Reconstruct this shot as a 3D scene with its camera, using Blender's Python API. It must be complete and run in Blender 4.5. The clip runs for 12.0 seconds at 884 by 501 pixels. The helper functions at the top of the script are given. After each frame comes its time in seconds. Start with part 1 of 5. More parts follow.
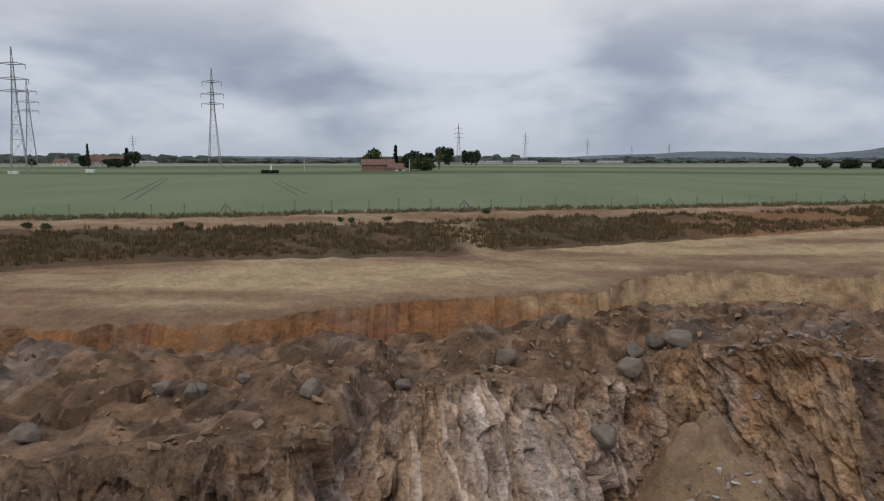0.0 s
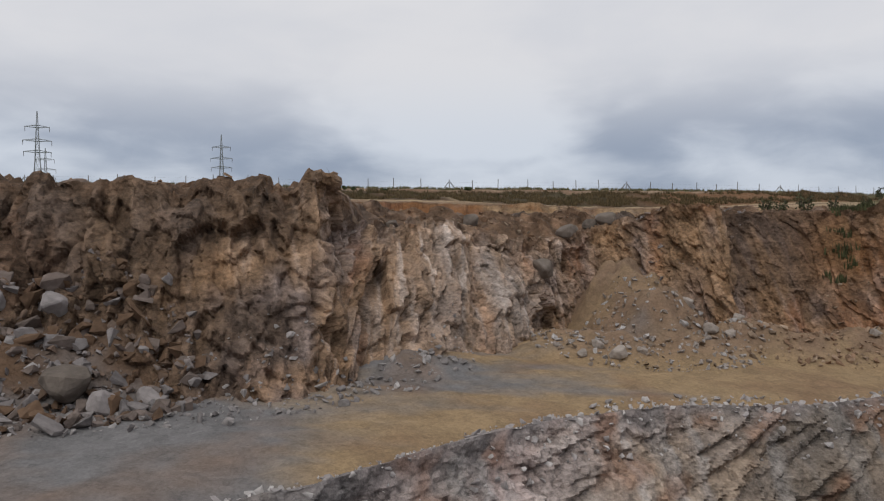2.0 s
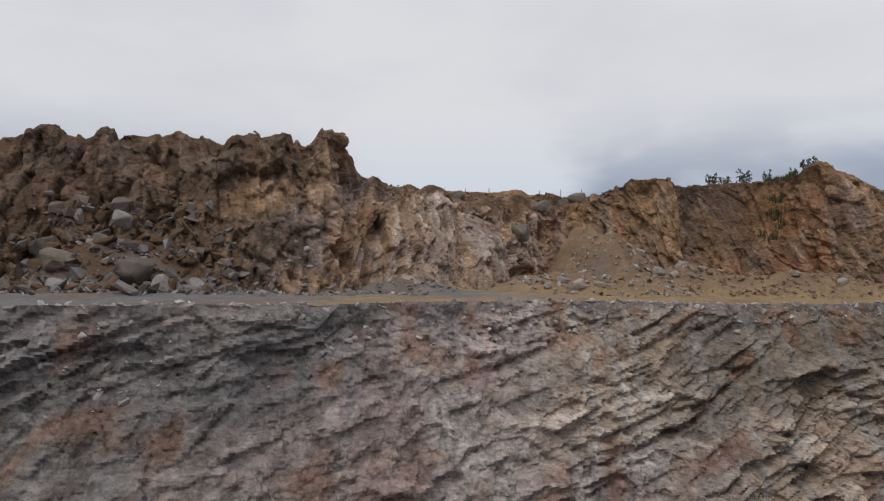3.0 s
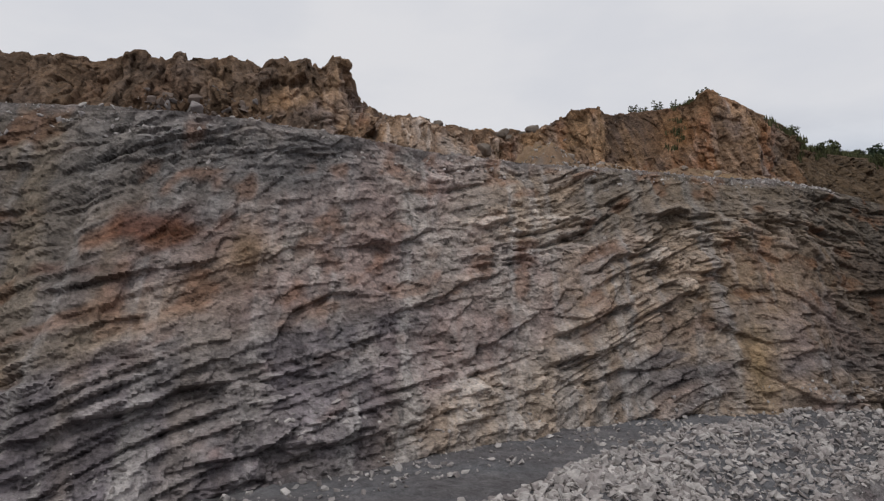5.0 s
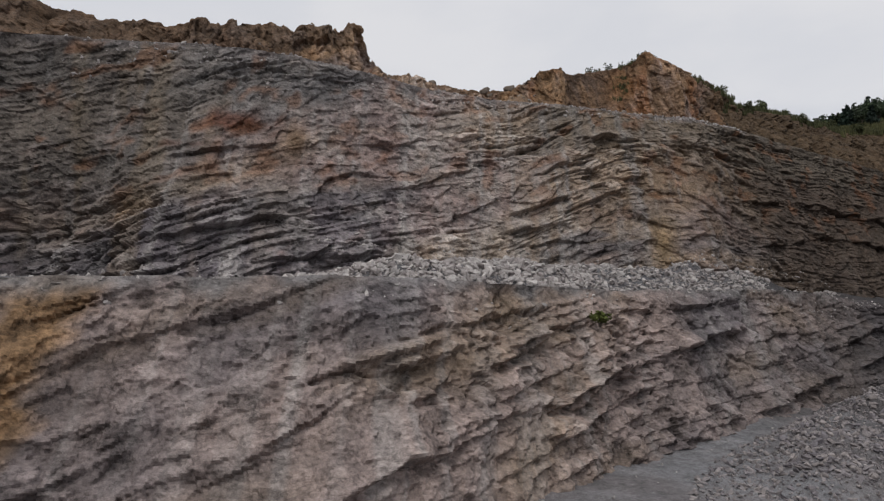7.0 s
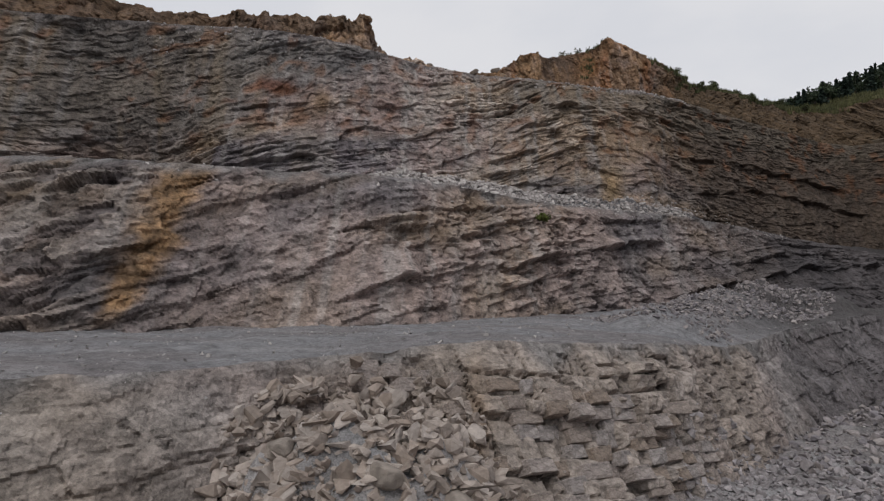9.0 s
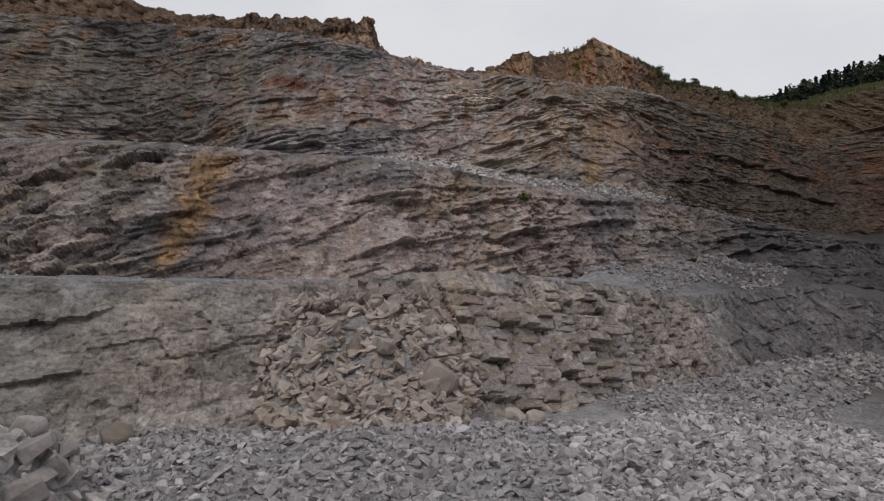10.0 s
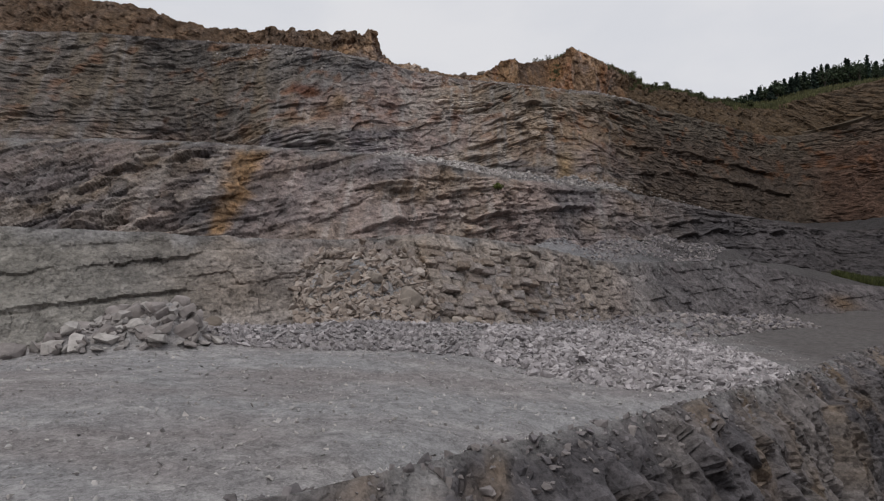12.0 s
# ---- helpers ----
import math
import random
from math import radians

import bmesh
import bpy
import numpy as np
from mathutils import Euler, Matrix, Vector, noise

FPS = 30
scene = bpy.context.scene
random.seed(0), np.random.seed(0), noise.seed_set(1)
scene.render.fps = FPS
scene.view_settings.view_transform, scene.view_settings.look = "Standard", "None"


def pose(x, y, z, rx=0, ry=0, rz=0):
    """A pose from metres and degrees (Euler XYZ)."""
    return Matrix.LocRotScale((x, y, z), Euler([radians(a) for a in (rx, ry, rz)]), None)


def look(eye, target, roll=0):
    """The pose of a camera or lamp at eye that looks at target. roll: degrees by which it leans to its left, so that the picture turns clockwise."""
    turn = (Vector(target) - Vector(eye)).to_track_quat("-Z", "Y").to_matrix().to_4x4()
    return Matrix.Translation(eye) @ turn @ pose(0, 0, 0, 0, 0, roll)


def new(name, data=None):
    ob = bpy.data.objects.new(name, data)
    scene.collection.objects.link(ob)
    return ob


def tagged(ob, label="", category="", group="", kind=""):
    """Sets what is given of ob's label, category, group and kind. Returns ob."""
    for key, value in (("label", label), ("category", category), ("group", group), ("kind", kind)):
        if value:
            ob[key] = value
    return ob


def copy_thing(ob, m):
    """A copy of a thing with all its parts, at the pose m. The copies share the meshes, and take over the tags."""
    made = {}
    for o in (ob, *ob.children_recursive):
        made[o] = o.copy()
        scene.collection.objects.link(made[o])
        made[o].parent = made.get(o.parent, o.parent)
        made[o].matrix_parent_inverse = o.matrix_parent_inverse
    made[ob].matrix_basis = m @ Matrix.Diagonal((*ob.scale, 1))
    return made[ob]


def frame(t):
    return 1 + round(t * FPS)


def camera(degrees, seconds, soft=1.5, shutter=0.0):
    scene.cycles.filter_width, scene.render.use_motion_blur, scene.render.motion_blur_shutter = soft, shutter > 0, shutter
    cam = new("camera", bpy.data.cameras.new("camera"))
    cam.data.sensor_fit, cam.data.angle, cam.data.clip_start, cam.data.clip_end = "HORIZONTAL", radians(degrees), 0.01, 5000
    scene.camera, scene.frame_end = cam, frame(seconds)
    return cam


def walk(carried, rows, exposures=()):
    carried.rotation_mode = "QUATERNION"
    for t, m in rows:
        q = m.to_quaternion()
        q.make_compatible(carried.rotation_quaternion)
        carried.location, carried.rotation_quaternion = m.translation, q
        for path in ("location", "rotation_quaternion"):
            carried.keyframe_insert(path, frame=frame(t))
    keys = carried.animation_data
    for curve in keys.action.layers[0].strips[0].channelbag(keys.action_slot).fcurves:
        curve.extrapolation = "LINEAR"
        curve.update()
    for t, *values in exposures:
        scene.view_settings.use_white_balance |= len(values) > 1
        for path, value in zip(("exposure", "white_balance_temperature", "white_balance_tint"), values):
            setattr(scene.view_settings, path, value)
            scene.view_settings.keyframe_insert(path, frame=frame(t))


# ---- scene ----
cam = camera(63.3, 12.0, soft=1.2)
METRES, EYE, TILT, LEAN, TURN = 140.0, 7.0, -7.2, 0.0, 0.0
ROWS = [
    (0.0, 0.0, 0.0, 0.0, -0.0, -0.0, -0.0),
    (0.5, 0.0026, -0.0224, -0.0301, 0.01, 1.0, 0.09),
    (1.0, 0.0056, -0.0486, -0.0624, 0.04, 2.87, 0.15),
    (1.5, 0.0083, -0.0752, -0.0923, 0.03, 4.62, 0.25),
    (2.0, 0.0128, -0.1079, -0.1263, 0.04, 6.7, 0.35),
    (2.5, 0.0161, -0.1371, -0.1575, 0.1, 8.58, 0.4),
    (3.0, 0.0198, -0.1702, -0.1916, 0.18, 10.56, 0.44),
    (3.2, 0.0222, -0.1838, -0.2042, 0.24, 11.05, 0.44),
    (4.8, 0.0384, -0.2900, -0.2963, 0.51, 11.22, 0.35),
    (5.0, 0.0405, -0.3034, -0.3072, 0.55, 11.24, 0.33),
    (5.5, 0.0437, -0.3378, -0.334, 0.62, 11.26, 0.34),
    (6.0, 0.0469, -0.3751, -0.3631, 0.74, 11.28, 0.35),
    (6.5, 0.051, -0.4103, -0.3886, 0.81, 11.2, 0.3),
    (7.0, 0.0545, -0.4475, -0.415, 0.89, 11.26, 0.27),
    (9.0, 0.0683, -0.5888, -0.5036, 1.28, 11.16, 0.27),
    (9.5, 0.0723, -0.623, -0.5209, 1.39, 11.11, 0.25),
    (10.0, 0.0776, -0.6593, -0.5377, 1.52, 11.04, 0.19),
    (10.5, 0.0844, -0.6925, -0.5518, 1.64, 10.92, 0.12),
    (11.0, 0.0914, -0.7275, -0.5644, 1.79, 10.78, 0.06),
    (11.5, 0.0966, -0.7589, -0.5724, 1.9, 10.66, 0.03),
    (12.0, 0.1, -0.7889, -0.5786, 2.01, 10.57, -0.08),
]
EXPOSURES = [(0.0, 0.08), (12.0, 0.12)]
walk(cam, [(t, pose(0, 0, EYE, TILT, LEAN, TURN) @ pose(METRES * x, METRES * y, METRES * z, 90 + pitch, roll, yaw)) for t, x, y, z, yaw, pitch, roll in ROWS], EXPOSURES)

# ---- light: a broken overcast, with a wide soft sun high behind the viewer ----
SUN_ELEVATION, SUN_ROTATION = radians(52), radians(200)
world = bpy.data.worlds.new("overcast_sky")
scene.world = world
world.use_nodes = True


class Nodes:
    """Short hand for building a node tree."""

    def __init__(self, tree):
        self.tree = tree
        tree.nodes.clear()

    def add(self, kind, **settings):
        node = self.tree.nodes.new(kind)
        for key, value in settings.items():
            if key == "op":
                node.operation = value
            elif key == "blend":
                node.blend_type = value
            elif key == "data":
                node.data_type = value
        return node

    def put(self, socket, value):
        if isinstance(value, bpy.types.NodeSocket):
            self.tree.links.new(value, socket)
        else:
            socket.default_value = value

    def math(self, op, a, b=0.0, clamp=False):
        node = self.add("ShaderNodeMath", op=op)
        node.use_clamp = clamp
        self.put(node.inputs[0], a)
        self.put(node.inputs[1], b)
        return node.outputs[0]

    def mix(self, fac, a, b, blend="MIX"):
        node = self.add("ShaderNodeMix", data="RGBA")
        node.blend_type = blend
        self.put(node.inputs[0], fac)
        self.put(node.inputs[6], a if isinstance(a, bpy.types.NodeSocket) else (*a, 1.0))
        self.put(node.inputs[7], b if isinstance(b, bpy.types.NodeSocket) else (*b, 1.0))
        return node.outputs[2]

    def noise(self, vector, scale, detail=4.0, rough=0.55, distort=0.0):
        node = self.add("ShaderNodeTexNoise")
        self.put(node.inputs["Vector"], vector)
        node.inputs["Scale"].default_value = scale
        node.inputs["Detail"].default_value = detail
        node.inputs["Roughness"].default_value = rough
        node.inputs["Distortion"].default_value = distort
        return node.outputs["Fac"]

    def ramp(self, value, low, high, a=0.0, b=1.0):
        node = self.add("ShaderNodeMapRange")
        node.interpolation_type = "SMOOTHSTEP"
        self.put(node.inputs["Value"], value)
        for key, x in (("From Min", low), ("From Max", high), ("To Min", a), ("To Max", b)):
            node.inputs[key].default_value = x
        return node.outputs[0]

    def stretch(self, vector, x, y, z):
        node = self.add("ShaderNodeMapping")
        self.put(node.inputs["Vector"], vector)
        node.inputs["Scale"].default_value = (x, y, z)
        return node.outputs[0]


n = Nodes(world.node_tree)
coord = n.add("ShaderNodeTexCoord").outputs["Generated"]
split = n.add("ShaderNodeSeparateXYZ")
n.put(split.inputs[0], coord)
height = n.math("MAXIMUM", split.outputs["Z"], 0.0)
puffs = n.stretch(coord, 1.0, 1.0, 2.6)
big = n.noise(puffs, 3.1, 3.0, 0.5, 0.25)
fine = n.noise(puffs, 9.0, 5.0, 0.55, 0.3)
cloud = n.math("ADD", n.math("MULTIPLY", big, 0.74), n.math("MULTIPLY", fine, 0.26))
gap = n.math("MULTIPLY", n.ramp(n.math("ABSOLUTE", n.math("SUBTRACT", split.outputs["X"], 0.02)), 0.0, 0.26, 1.0, 0.0), n.ramp(split.outputs["Y"], 0.2, 0.8))
thick = n.ramp(n.math("ADD", cloud, n.math("MULTIPLY", gap, 0.16)), 0.40, 0.68)
veil = n.ramp(height, 0.11, 0.26)
bright = n.mix(veil, (0.60, 0.645, 0.72), (0.70, 0.70, 0.725))
dark = n.mix(veil, (0.285, 0.335, 0.43), (0.64, 0.65, 0.69))
clouds = n.mix(thick, dark, bright)
clouds = n.mix(n.ramp(height, 0.0, 0.06), n.mix(0.55, clouds, (0.40, 0.45, 0.53)), clouds)
sky = n.add("ShaderNodeTexSky")
sky.sky_type = "NISHITA"
sky.sun_disc = False
sky.sun_elevation, sky.sun_rotation = SUN_ELEVATION, SUN_ROTATION
blue = n.add("ShaderNodeVectorMath", op="SCALE")
n.put(blue.inputs[0], sky.outputs[0])
blue.inputs[3].default_value = 0.05
total = n.mix(0.06, clouds, blue.outputs[0])
back = n.add("ShaderNodeBackground")
n.put(back.inputs[0], total)
back.inputs[1].default_value = 1.0
n.put(n.add("ShaderNodeOutputWorld").inputs[0], back.outputs[0])

sun = new("sun", bpy.data.lights.new("sun", "SUN"))
sun.data.energy, sun.data.angle, sun.data.color = 0.9, radians(25), (1.0, 0.96, 0.90)
direction = Vector((math.sin(SUN_ROTATION) * math.cos(SUN_ELEVATION), math.cos(SUN_ROTATION) * math.cos(SUN_ELEVATION), math.sin(SUN_ELEVATION)))
sun.matrix_world = look(direction * 300, (0, 0, 0))


# ---- materials ----
def material(name):
    mat = bpy.data.materials.new(name)
    mat.use_nodes = True
    n = Nodes(mat.node_tree)
    bsdf = n.add("ShaderNodeBsdfPrincipled")
    n.put(n.add("ShaderNodeOutputMaterial").inputs[0], bsdf.outputs[0])
    bsdf.inputs["Specular IOR Level"].default_value = 0.25
    return mat, n, bsdf


def bump(n, bsdf, value, strength, distance):
    node = n.add("ShaderNodeBump")
    node.inputs["Strength"].default_value = strength
    node.inputs["Distance"].default_value = distance
    n.put(node.inputs["Height"], value)
    n.put(bsdf.inputs["Normal"], node.outputs[0])


def earth_material(name, relief=0.35, size=1.0, contrast=0.4, facets=0.6):
    """Rock or soil whose colour, some painted shade included, lies in the mesh, broken into small tilted facets, with
    grain and dust of its own.
    """
    mat, n, bsdf = material(name)
    place = n.add("ShaderNodeTexCoord").outputs["Object"]
    tint = n.add("ShaderNodeAttribute")
    tint.attribute_name = "mesh_colour"
    patch = n.noise(place, 0.35 / size, 5.0, 0.6, 0.6)
    grain = n.noise(place, 4.5 / size, 6.0, 0.62, 0.2)
    speck = n.noise(place, 15.0 / size, 3.0, 0.7)
    wobble = n.add("ShaderNodeTexNoise")
    n.put(wobble.inputs["Vector"], place)
    wobble.inputs["Scale"].default_value = 1.2
    wobble.inputs["Detail"].default_value = 3.0
    bent = n.add("ShaderNodeVectorMath", op="SCALE")
    n.put(bent.inputs[0], wobble.outputs["Color"])
    bent.inputs[3].default_value = 0.3
    warp = n.add("ShaderNodeVectorMath", op="ADD")
    n.put(warp.inputs[0], place)
    n.put(warp.inputs[1], bent.outputs[0])
    flat = n.stretch(warp.outputs[0], 0.8, 0.8, 1.35)
    heights, tones = [], []
    for scale, share in ((0.75 / size, 0.8), (1.9 / size, 1.0), (5.0 / size, 0.8)):
        chip = n.add("ShaderNodeTexVoronoi")
        chip.inputs["Scale"].default_value = scale
        n.put(chip.inputs["Vector"], flat)
        lean = n.add("ShaderNodeVectorMath", op="SUBTRACT")
        n.put(lean.inputs[0], chip.outputs["Color"])
        lean.inputs[1].default_value = (0.5, 0.5, 0.5)
        off = n.add("ShaderNodeVectorMath", op="SUBTRACT")
        n.put(off.inputs[0], flat)
        n.put(off.inputs[1], chip.outputs["Position"])
        tilt = n.add("ShaderNodeVectorMath", op="DOT_PRODUCT")
        n.put(tilt.inputs[0], lean.outputs[0])
        n.put(tilt.inputs[1], off.outputs[0])
        parts = n.add("ShaderNodeSeparateColor")
        n.put(parts.inputs[0], chip.outputs["Color"])
        heights.append(n.math("MULTIPLY", tilt.outputs["Value"], facets * share))
        tones.append(n.math("SUBTRACT", parts.outputs[1], 0.5))
    level = n.math("ADD", n.math("MULTIPLY", n.math("SUBTRACT", n.ramp(grain, 0.3, 0.7), 0.5), contrast * 0.6), n.math("MULTIPLY", n.math("SUBTRACT", n.ramp(patch, 0.3, 0.7), 0.5), contrast * 0.6))
    level = n.math("ADD", level, n.math("MULTIPLY", n.math("SUBTRACT", n.ramp(speck, 0.3, 0.72), 0.5), contrast * 0.5))
    for tone, share in zip(tones, (0.3, 0.5, 0.5)):
        level = n.math("ADD", level, n.math("MULTIPLY", tone, contrast * share))
    level = n.math("ADD", level, 1.0 - 0.25 * contrast)
    grey = n.add("ShaderNodeCombineColor")
    for i in range(3):
        n.put(grey.inputs[i], level)
    colour = n.mix(1.0, tint.outputs["Color"], grey.outputs[0], "MULTIPLY")
    n.put(bsdf.inputs["Base Color"], colour)
    bsdf.inputs["Roughness"].default_value = 0.93
    height = n.math("ADD", n.math("MULTIPLY", grain, relief), n.math("MULTIPLY", speck, relief * 0.3))
    for value in heights:
        height = n.math("ADD", height, value)
    bump(n, bsdf, height, 1.0, 1.0)
    return mat


ROCK = earth_material("quarry_rock", 0.09, 1.0, 0.6, 0.55)
GRAVEL = earth_material("crushed_stone", 0.06, 0.3, 0.5, 0.45)
SOIL = earth_material("bare_soil", 0.10, 0.9, 0.36, 0.35)
DIRT = earth_material("packed_dirt", 0.06, 0.6, 0.32, 0.2)


# ---- noise and mesh tools ----
def hashed(*cells, seed=0):
    """A random number from 0 to 1 for each whole-number cell."""
    h = np.full(np.shape(cells[0]), (seed * 374761393 + 668265263) & 0xFFFFFFFF, dtype=np.uint32)
    for c, k in zip(cells, (73856093, 19349663, 83492791)):
        h ^= (c.astype(np.int64) & 0xFFFFFFFF).astype(np.uint32) * np.uint32(k)
        h = (h ^ (h >> np.uint32(15))) * np.uint32(2246822519)
        h = (h ^ (h >> np.uint32(13))) * np.uint32(3266489917)
        h ^= h >> np.uint32(16)
    return (h & np.uint32(0xFFFFFF)).astype(np.float32) / np.float32(0xFFFFFF)


def wave(x, y, z, seed=0):
    """Smooth value noise, -1 to 1."""
    ix, iy, iz = np.floor(x), np.floor(y), np.floor(z)
    fx, fy, fz = x - ix, y - iy, z - iz
    fx, fy, fz = (f * f * (3 - 2 * f) for f in (fx, fy, fz))
    ix, iy, iz = ix.astype(np.int32), iy.astype(np.int32), iz.astype(np.int32)
    total = 0
    for a in (0, 1):
        wx = fx if a else 1 - fx
        for b in (0, 1):
            wy = fy if b else 1 - fy
            for c in (0, 1):
                total = total + hashed(ix + a, iy + b, iz + c, seed=seed) * wx * wy * (fz if c else 1 - fz)
    return total * 2 - 1


def fbm(x, y, z, octaves=4, seed=0, gain=0.5):
    total, size, scale = 0, 1.0, 1.0
    for i in range(octaves):
        total = total + size * wave(x * scale, y * scale, z * scale, seed + i)
        size, scale = size * gain, scale * 2.03
    return total


def blocks(u, w, long, high, seed=0, skew=0.5, saw=1.1, gap=0.10):
    """Jointed beds: rows of blocks of uneven length. Gives each point its block's standing-out (0 to 1, tilted), its depth in the joints and its number."""
    w = w / high
    w = w + 0.28 * np.sin(w * 2.4 + seed) + 0.2 * np.sin(w * 0.9 + 2 * seed)
    row = np.floor(w)
    fw = w - row
    u = u / (long * (0.6 + 0.9 * hashed(row, row * 0, seed=seed + 5))) + 17.3 * hashed(row, row * 0, seed=seed + 1) + skew * fw
    u = u + 0.3 * np.sin(u * 1.9 + row)
    col = np.floor(u)
    fu = u - col
    number = hashed(row, col, seed=seed + 2)
    out = number + 0.9 * (hashed(row, col, seed=seed + 3) - 0.5) * (fu - 0.5) + saw * (hashed(row, col, seed=seed + 4) - 0.75) * (fw - 0.5)
    edge = np.minimum(np.minimum(fu, 1 - fu) * long / high, np.minimum(fw, 1 - fw))
    joint = np.clip(1 - edge / gap, 0, 1)
    return out, joint, number


def cells(u, w, size, seed=0):
    """Angular lumps: the nearest of scattered points; gives tilted standing-out, nearness to the edge, number."""
    u, w = u / size, w / size
    iu, iw = np.floor(u), np.floor(w)
    best = np.full(u.shape, 9.0, dtype=np.float32)
    second, out, number = best.copy(), best * 0, best * 0
    for a in (-1, 0, 1):
        for b in (-1, 0, 1):
            cu, cw = iu + a, iw + b
            du, dw = u - cu - hashed(cu, cw, seed=seed), w - cw - hashed(cu, cw, seed=seed + 1)
            d = np.sqrt(du * du + dw * dw)
            nearer = d < best
            second = np.where(nearer, best, np.minimum(second, d))
            k = hashed(cu, cw, seed=seed + 2)
            tilt = k + 1.7 * (hashed(cu, cw, seed=seed + 3) - 0.5) * du + 1.7 * (hashed(cu, cw, seed=seed + 4) - 0.55) * dw
            out, number, best = np.where(nearer, tilt, out), np.where(nearer, k, number), np.where(nearer, d, best)
    return out, np.clip(1 - (second - best) / 0.12, 0, 1), number


def softened(d):
    """A relief whose breaks are a hand wide instead of knife-sharp."""
    q = np.pad(d, 1, mode="edge")
    q = (q[:-2] + 2 * q[1:-1] + q[2:]) / 4
    return (q[:, :-2] + 2 * q[:, 1:-1] + q[:, 2:]) / 4


def bell(p, centre, radii):
    """1 at the centre, falling to 0 over the radii."""
    return np.exp(-sum(((p[..., i] - centre[i]) / radii[i]) ** 2 for i in range(3)))


def blend(a, b, k):
    return a + (b - a) * np.clip(k, 0, 1)[..., None]


def grid_object(name, points, colours, mat, smooth=False):
    """One mesh from a grid of points, with the ground colour and any painted shade of each."""
    nv, nx = points.shape[:2]
    ids = np.arange(nv * nx).reshape(nv, nx)
    quads = np.stack([ids[:-1, :-1], ids[:-1, 1:], ids[1:, 1:], ids[1:, :-1]], -1).reshape(-1, 4)
    me = bpy.data.meshes.new(name)
    me.vertices.add(nv * nx)
    me.vertices.foreach_set("co", points.astype(np.float32).ravel())
    me.loops.add(quads.size)
    me.loops.foreach_set("vertex_index", quads.astype(np.int32).ravel())
    me.polygons.add(len(quads))
    me.polygons.foreach_set("loop_start", np.arange(0, quads.size, 4, dtype=np.int32))
    me.update(calc_edges=True)
    me.polygons.foreach_set("use_smooth", np.full(len(quads), smooth))
    if colours is not None:
        rgba = np.ones((nv * nx, 4), np.float32)
        rgba[:, :3] = np.clip(colours.reshape(-1, 3), 0.01, 0.9)
        me.attributes.new("mesh_colour", "FLOAT_COLOR", "POINT").data.foreach_set("color", rgba.ravel())
    me.materials.append(mat)
    return new(name, me)


def spread(line, xs):
    """A plan line (x, y, z) laid out over the stations xs, its corners rounded."""
    line = np.array(line, float)
    y, z = np.interp(xs, line[:, 0], line[:, 1]), np.interp(xs, line[:, 0], line[:, 2])
    soft = 2 * int(len(xs) * 0.0045) + 1
    kernel = np.hanning(soft + 2)
    kernel /= kernel.sum()
    pad = len(kernel) // 2
    y, z = (np.convolve(np.pad(a, pad, mode="edge"), kernel, "valid")[: len(xs)] for a in (y, z))
    return np.stack([xs, y, z], -1)


def stations(line, step, x0, x1):
    """Stations in x, evenly spaced along the line on the plan, wider apart at its far ends."""
    fine = np.linspace(x0, x1, 4000)
    y = np.interp(fine, [p[0] for p in line], [p[1] for p in line])
    run = np.concatenate([[0], np.cumsum(np.hypot(np.diff(fine), np.diff(y)))])
    far = 1 + 2.0 * np.clip((fine - 46) / 14, 0, 1) + 2.4 * np.clip((-34 - fine) / 10, 0, 1)
    count_run = np.concatenate([[0], np.cumsum(np.diff(run) / far[1:])])
    even = np.linspace(0, count_run[-1], int(count_run[-1] / step))
    return np.interp(even, count_run, fine), np.interp(even, count_run, run)


def sheet_points(lines, xs, counts):
    """A surface that runs through several plan lines, one after another."""
    rows = [spread(line, xs) for line in lines]
    out = []
    for a, b, k in zip(rows[:-1], rows[1:], counts):
        for i in range(k):
            out.append(a + (b - a) * (i / k))
    out.append(rows[-1])
    return np.array(out)


def outward(p):
    """Normals of a grid of points, towards the open pit and the sky."""
    du, dv = np.gradient(p, axis=1), np.gradient(p, axis=0)
    m = np.cross(du, dv)
    m /= np.linalg.norm(m, axis=-1, keepdims=True) + 1e-9
    flip = np.where(np.sum(m * (np.array([5.0, -70.0, 20.0]) - p), -1) < 0, -1.0, 1.0)
    return m * flip[..., None]


GREY, TAN, OCHRE, RUST = np.array([0.262, 0.236, 0.228]), np.array([0.30, 0.224, 0.16]), np.array([0.36, 0.215, 0.095]), np.array([0.17, 0.075, 0.05])
PALE, SLATE, BROWN, DUST = np.array([0.425, 0.398, 0.382]), np.array([0.16, 0.148, 0.157]), np.array([0.212, 0.132, 0.083]), np.array([0.298, 0.287, 0.284])
SAND, ORANGE, CLAY = np.array([0.44, 0.33, 0.20]), np.array([0.28, 0.135, 0.06]), np.array([0.23, 0.14, 0.085])

# ---- the quarry's plan: crest, toe and edge lines of the benches, as x, y, z ----
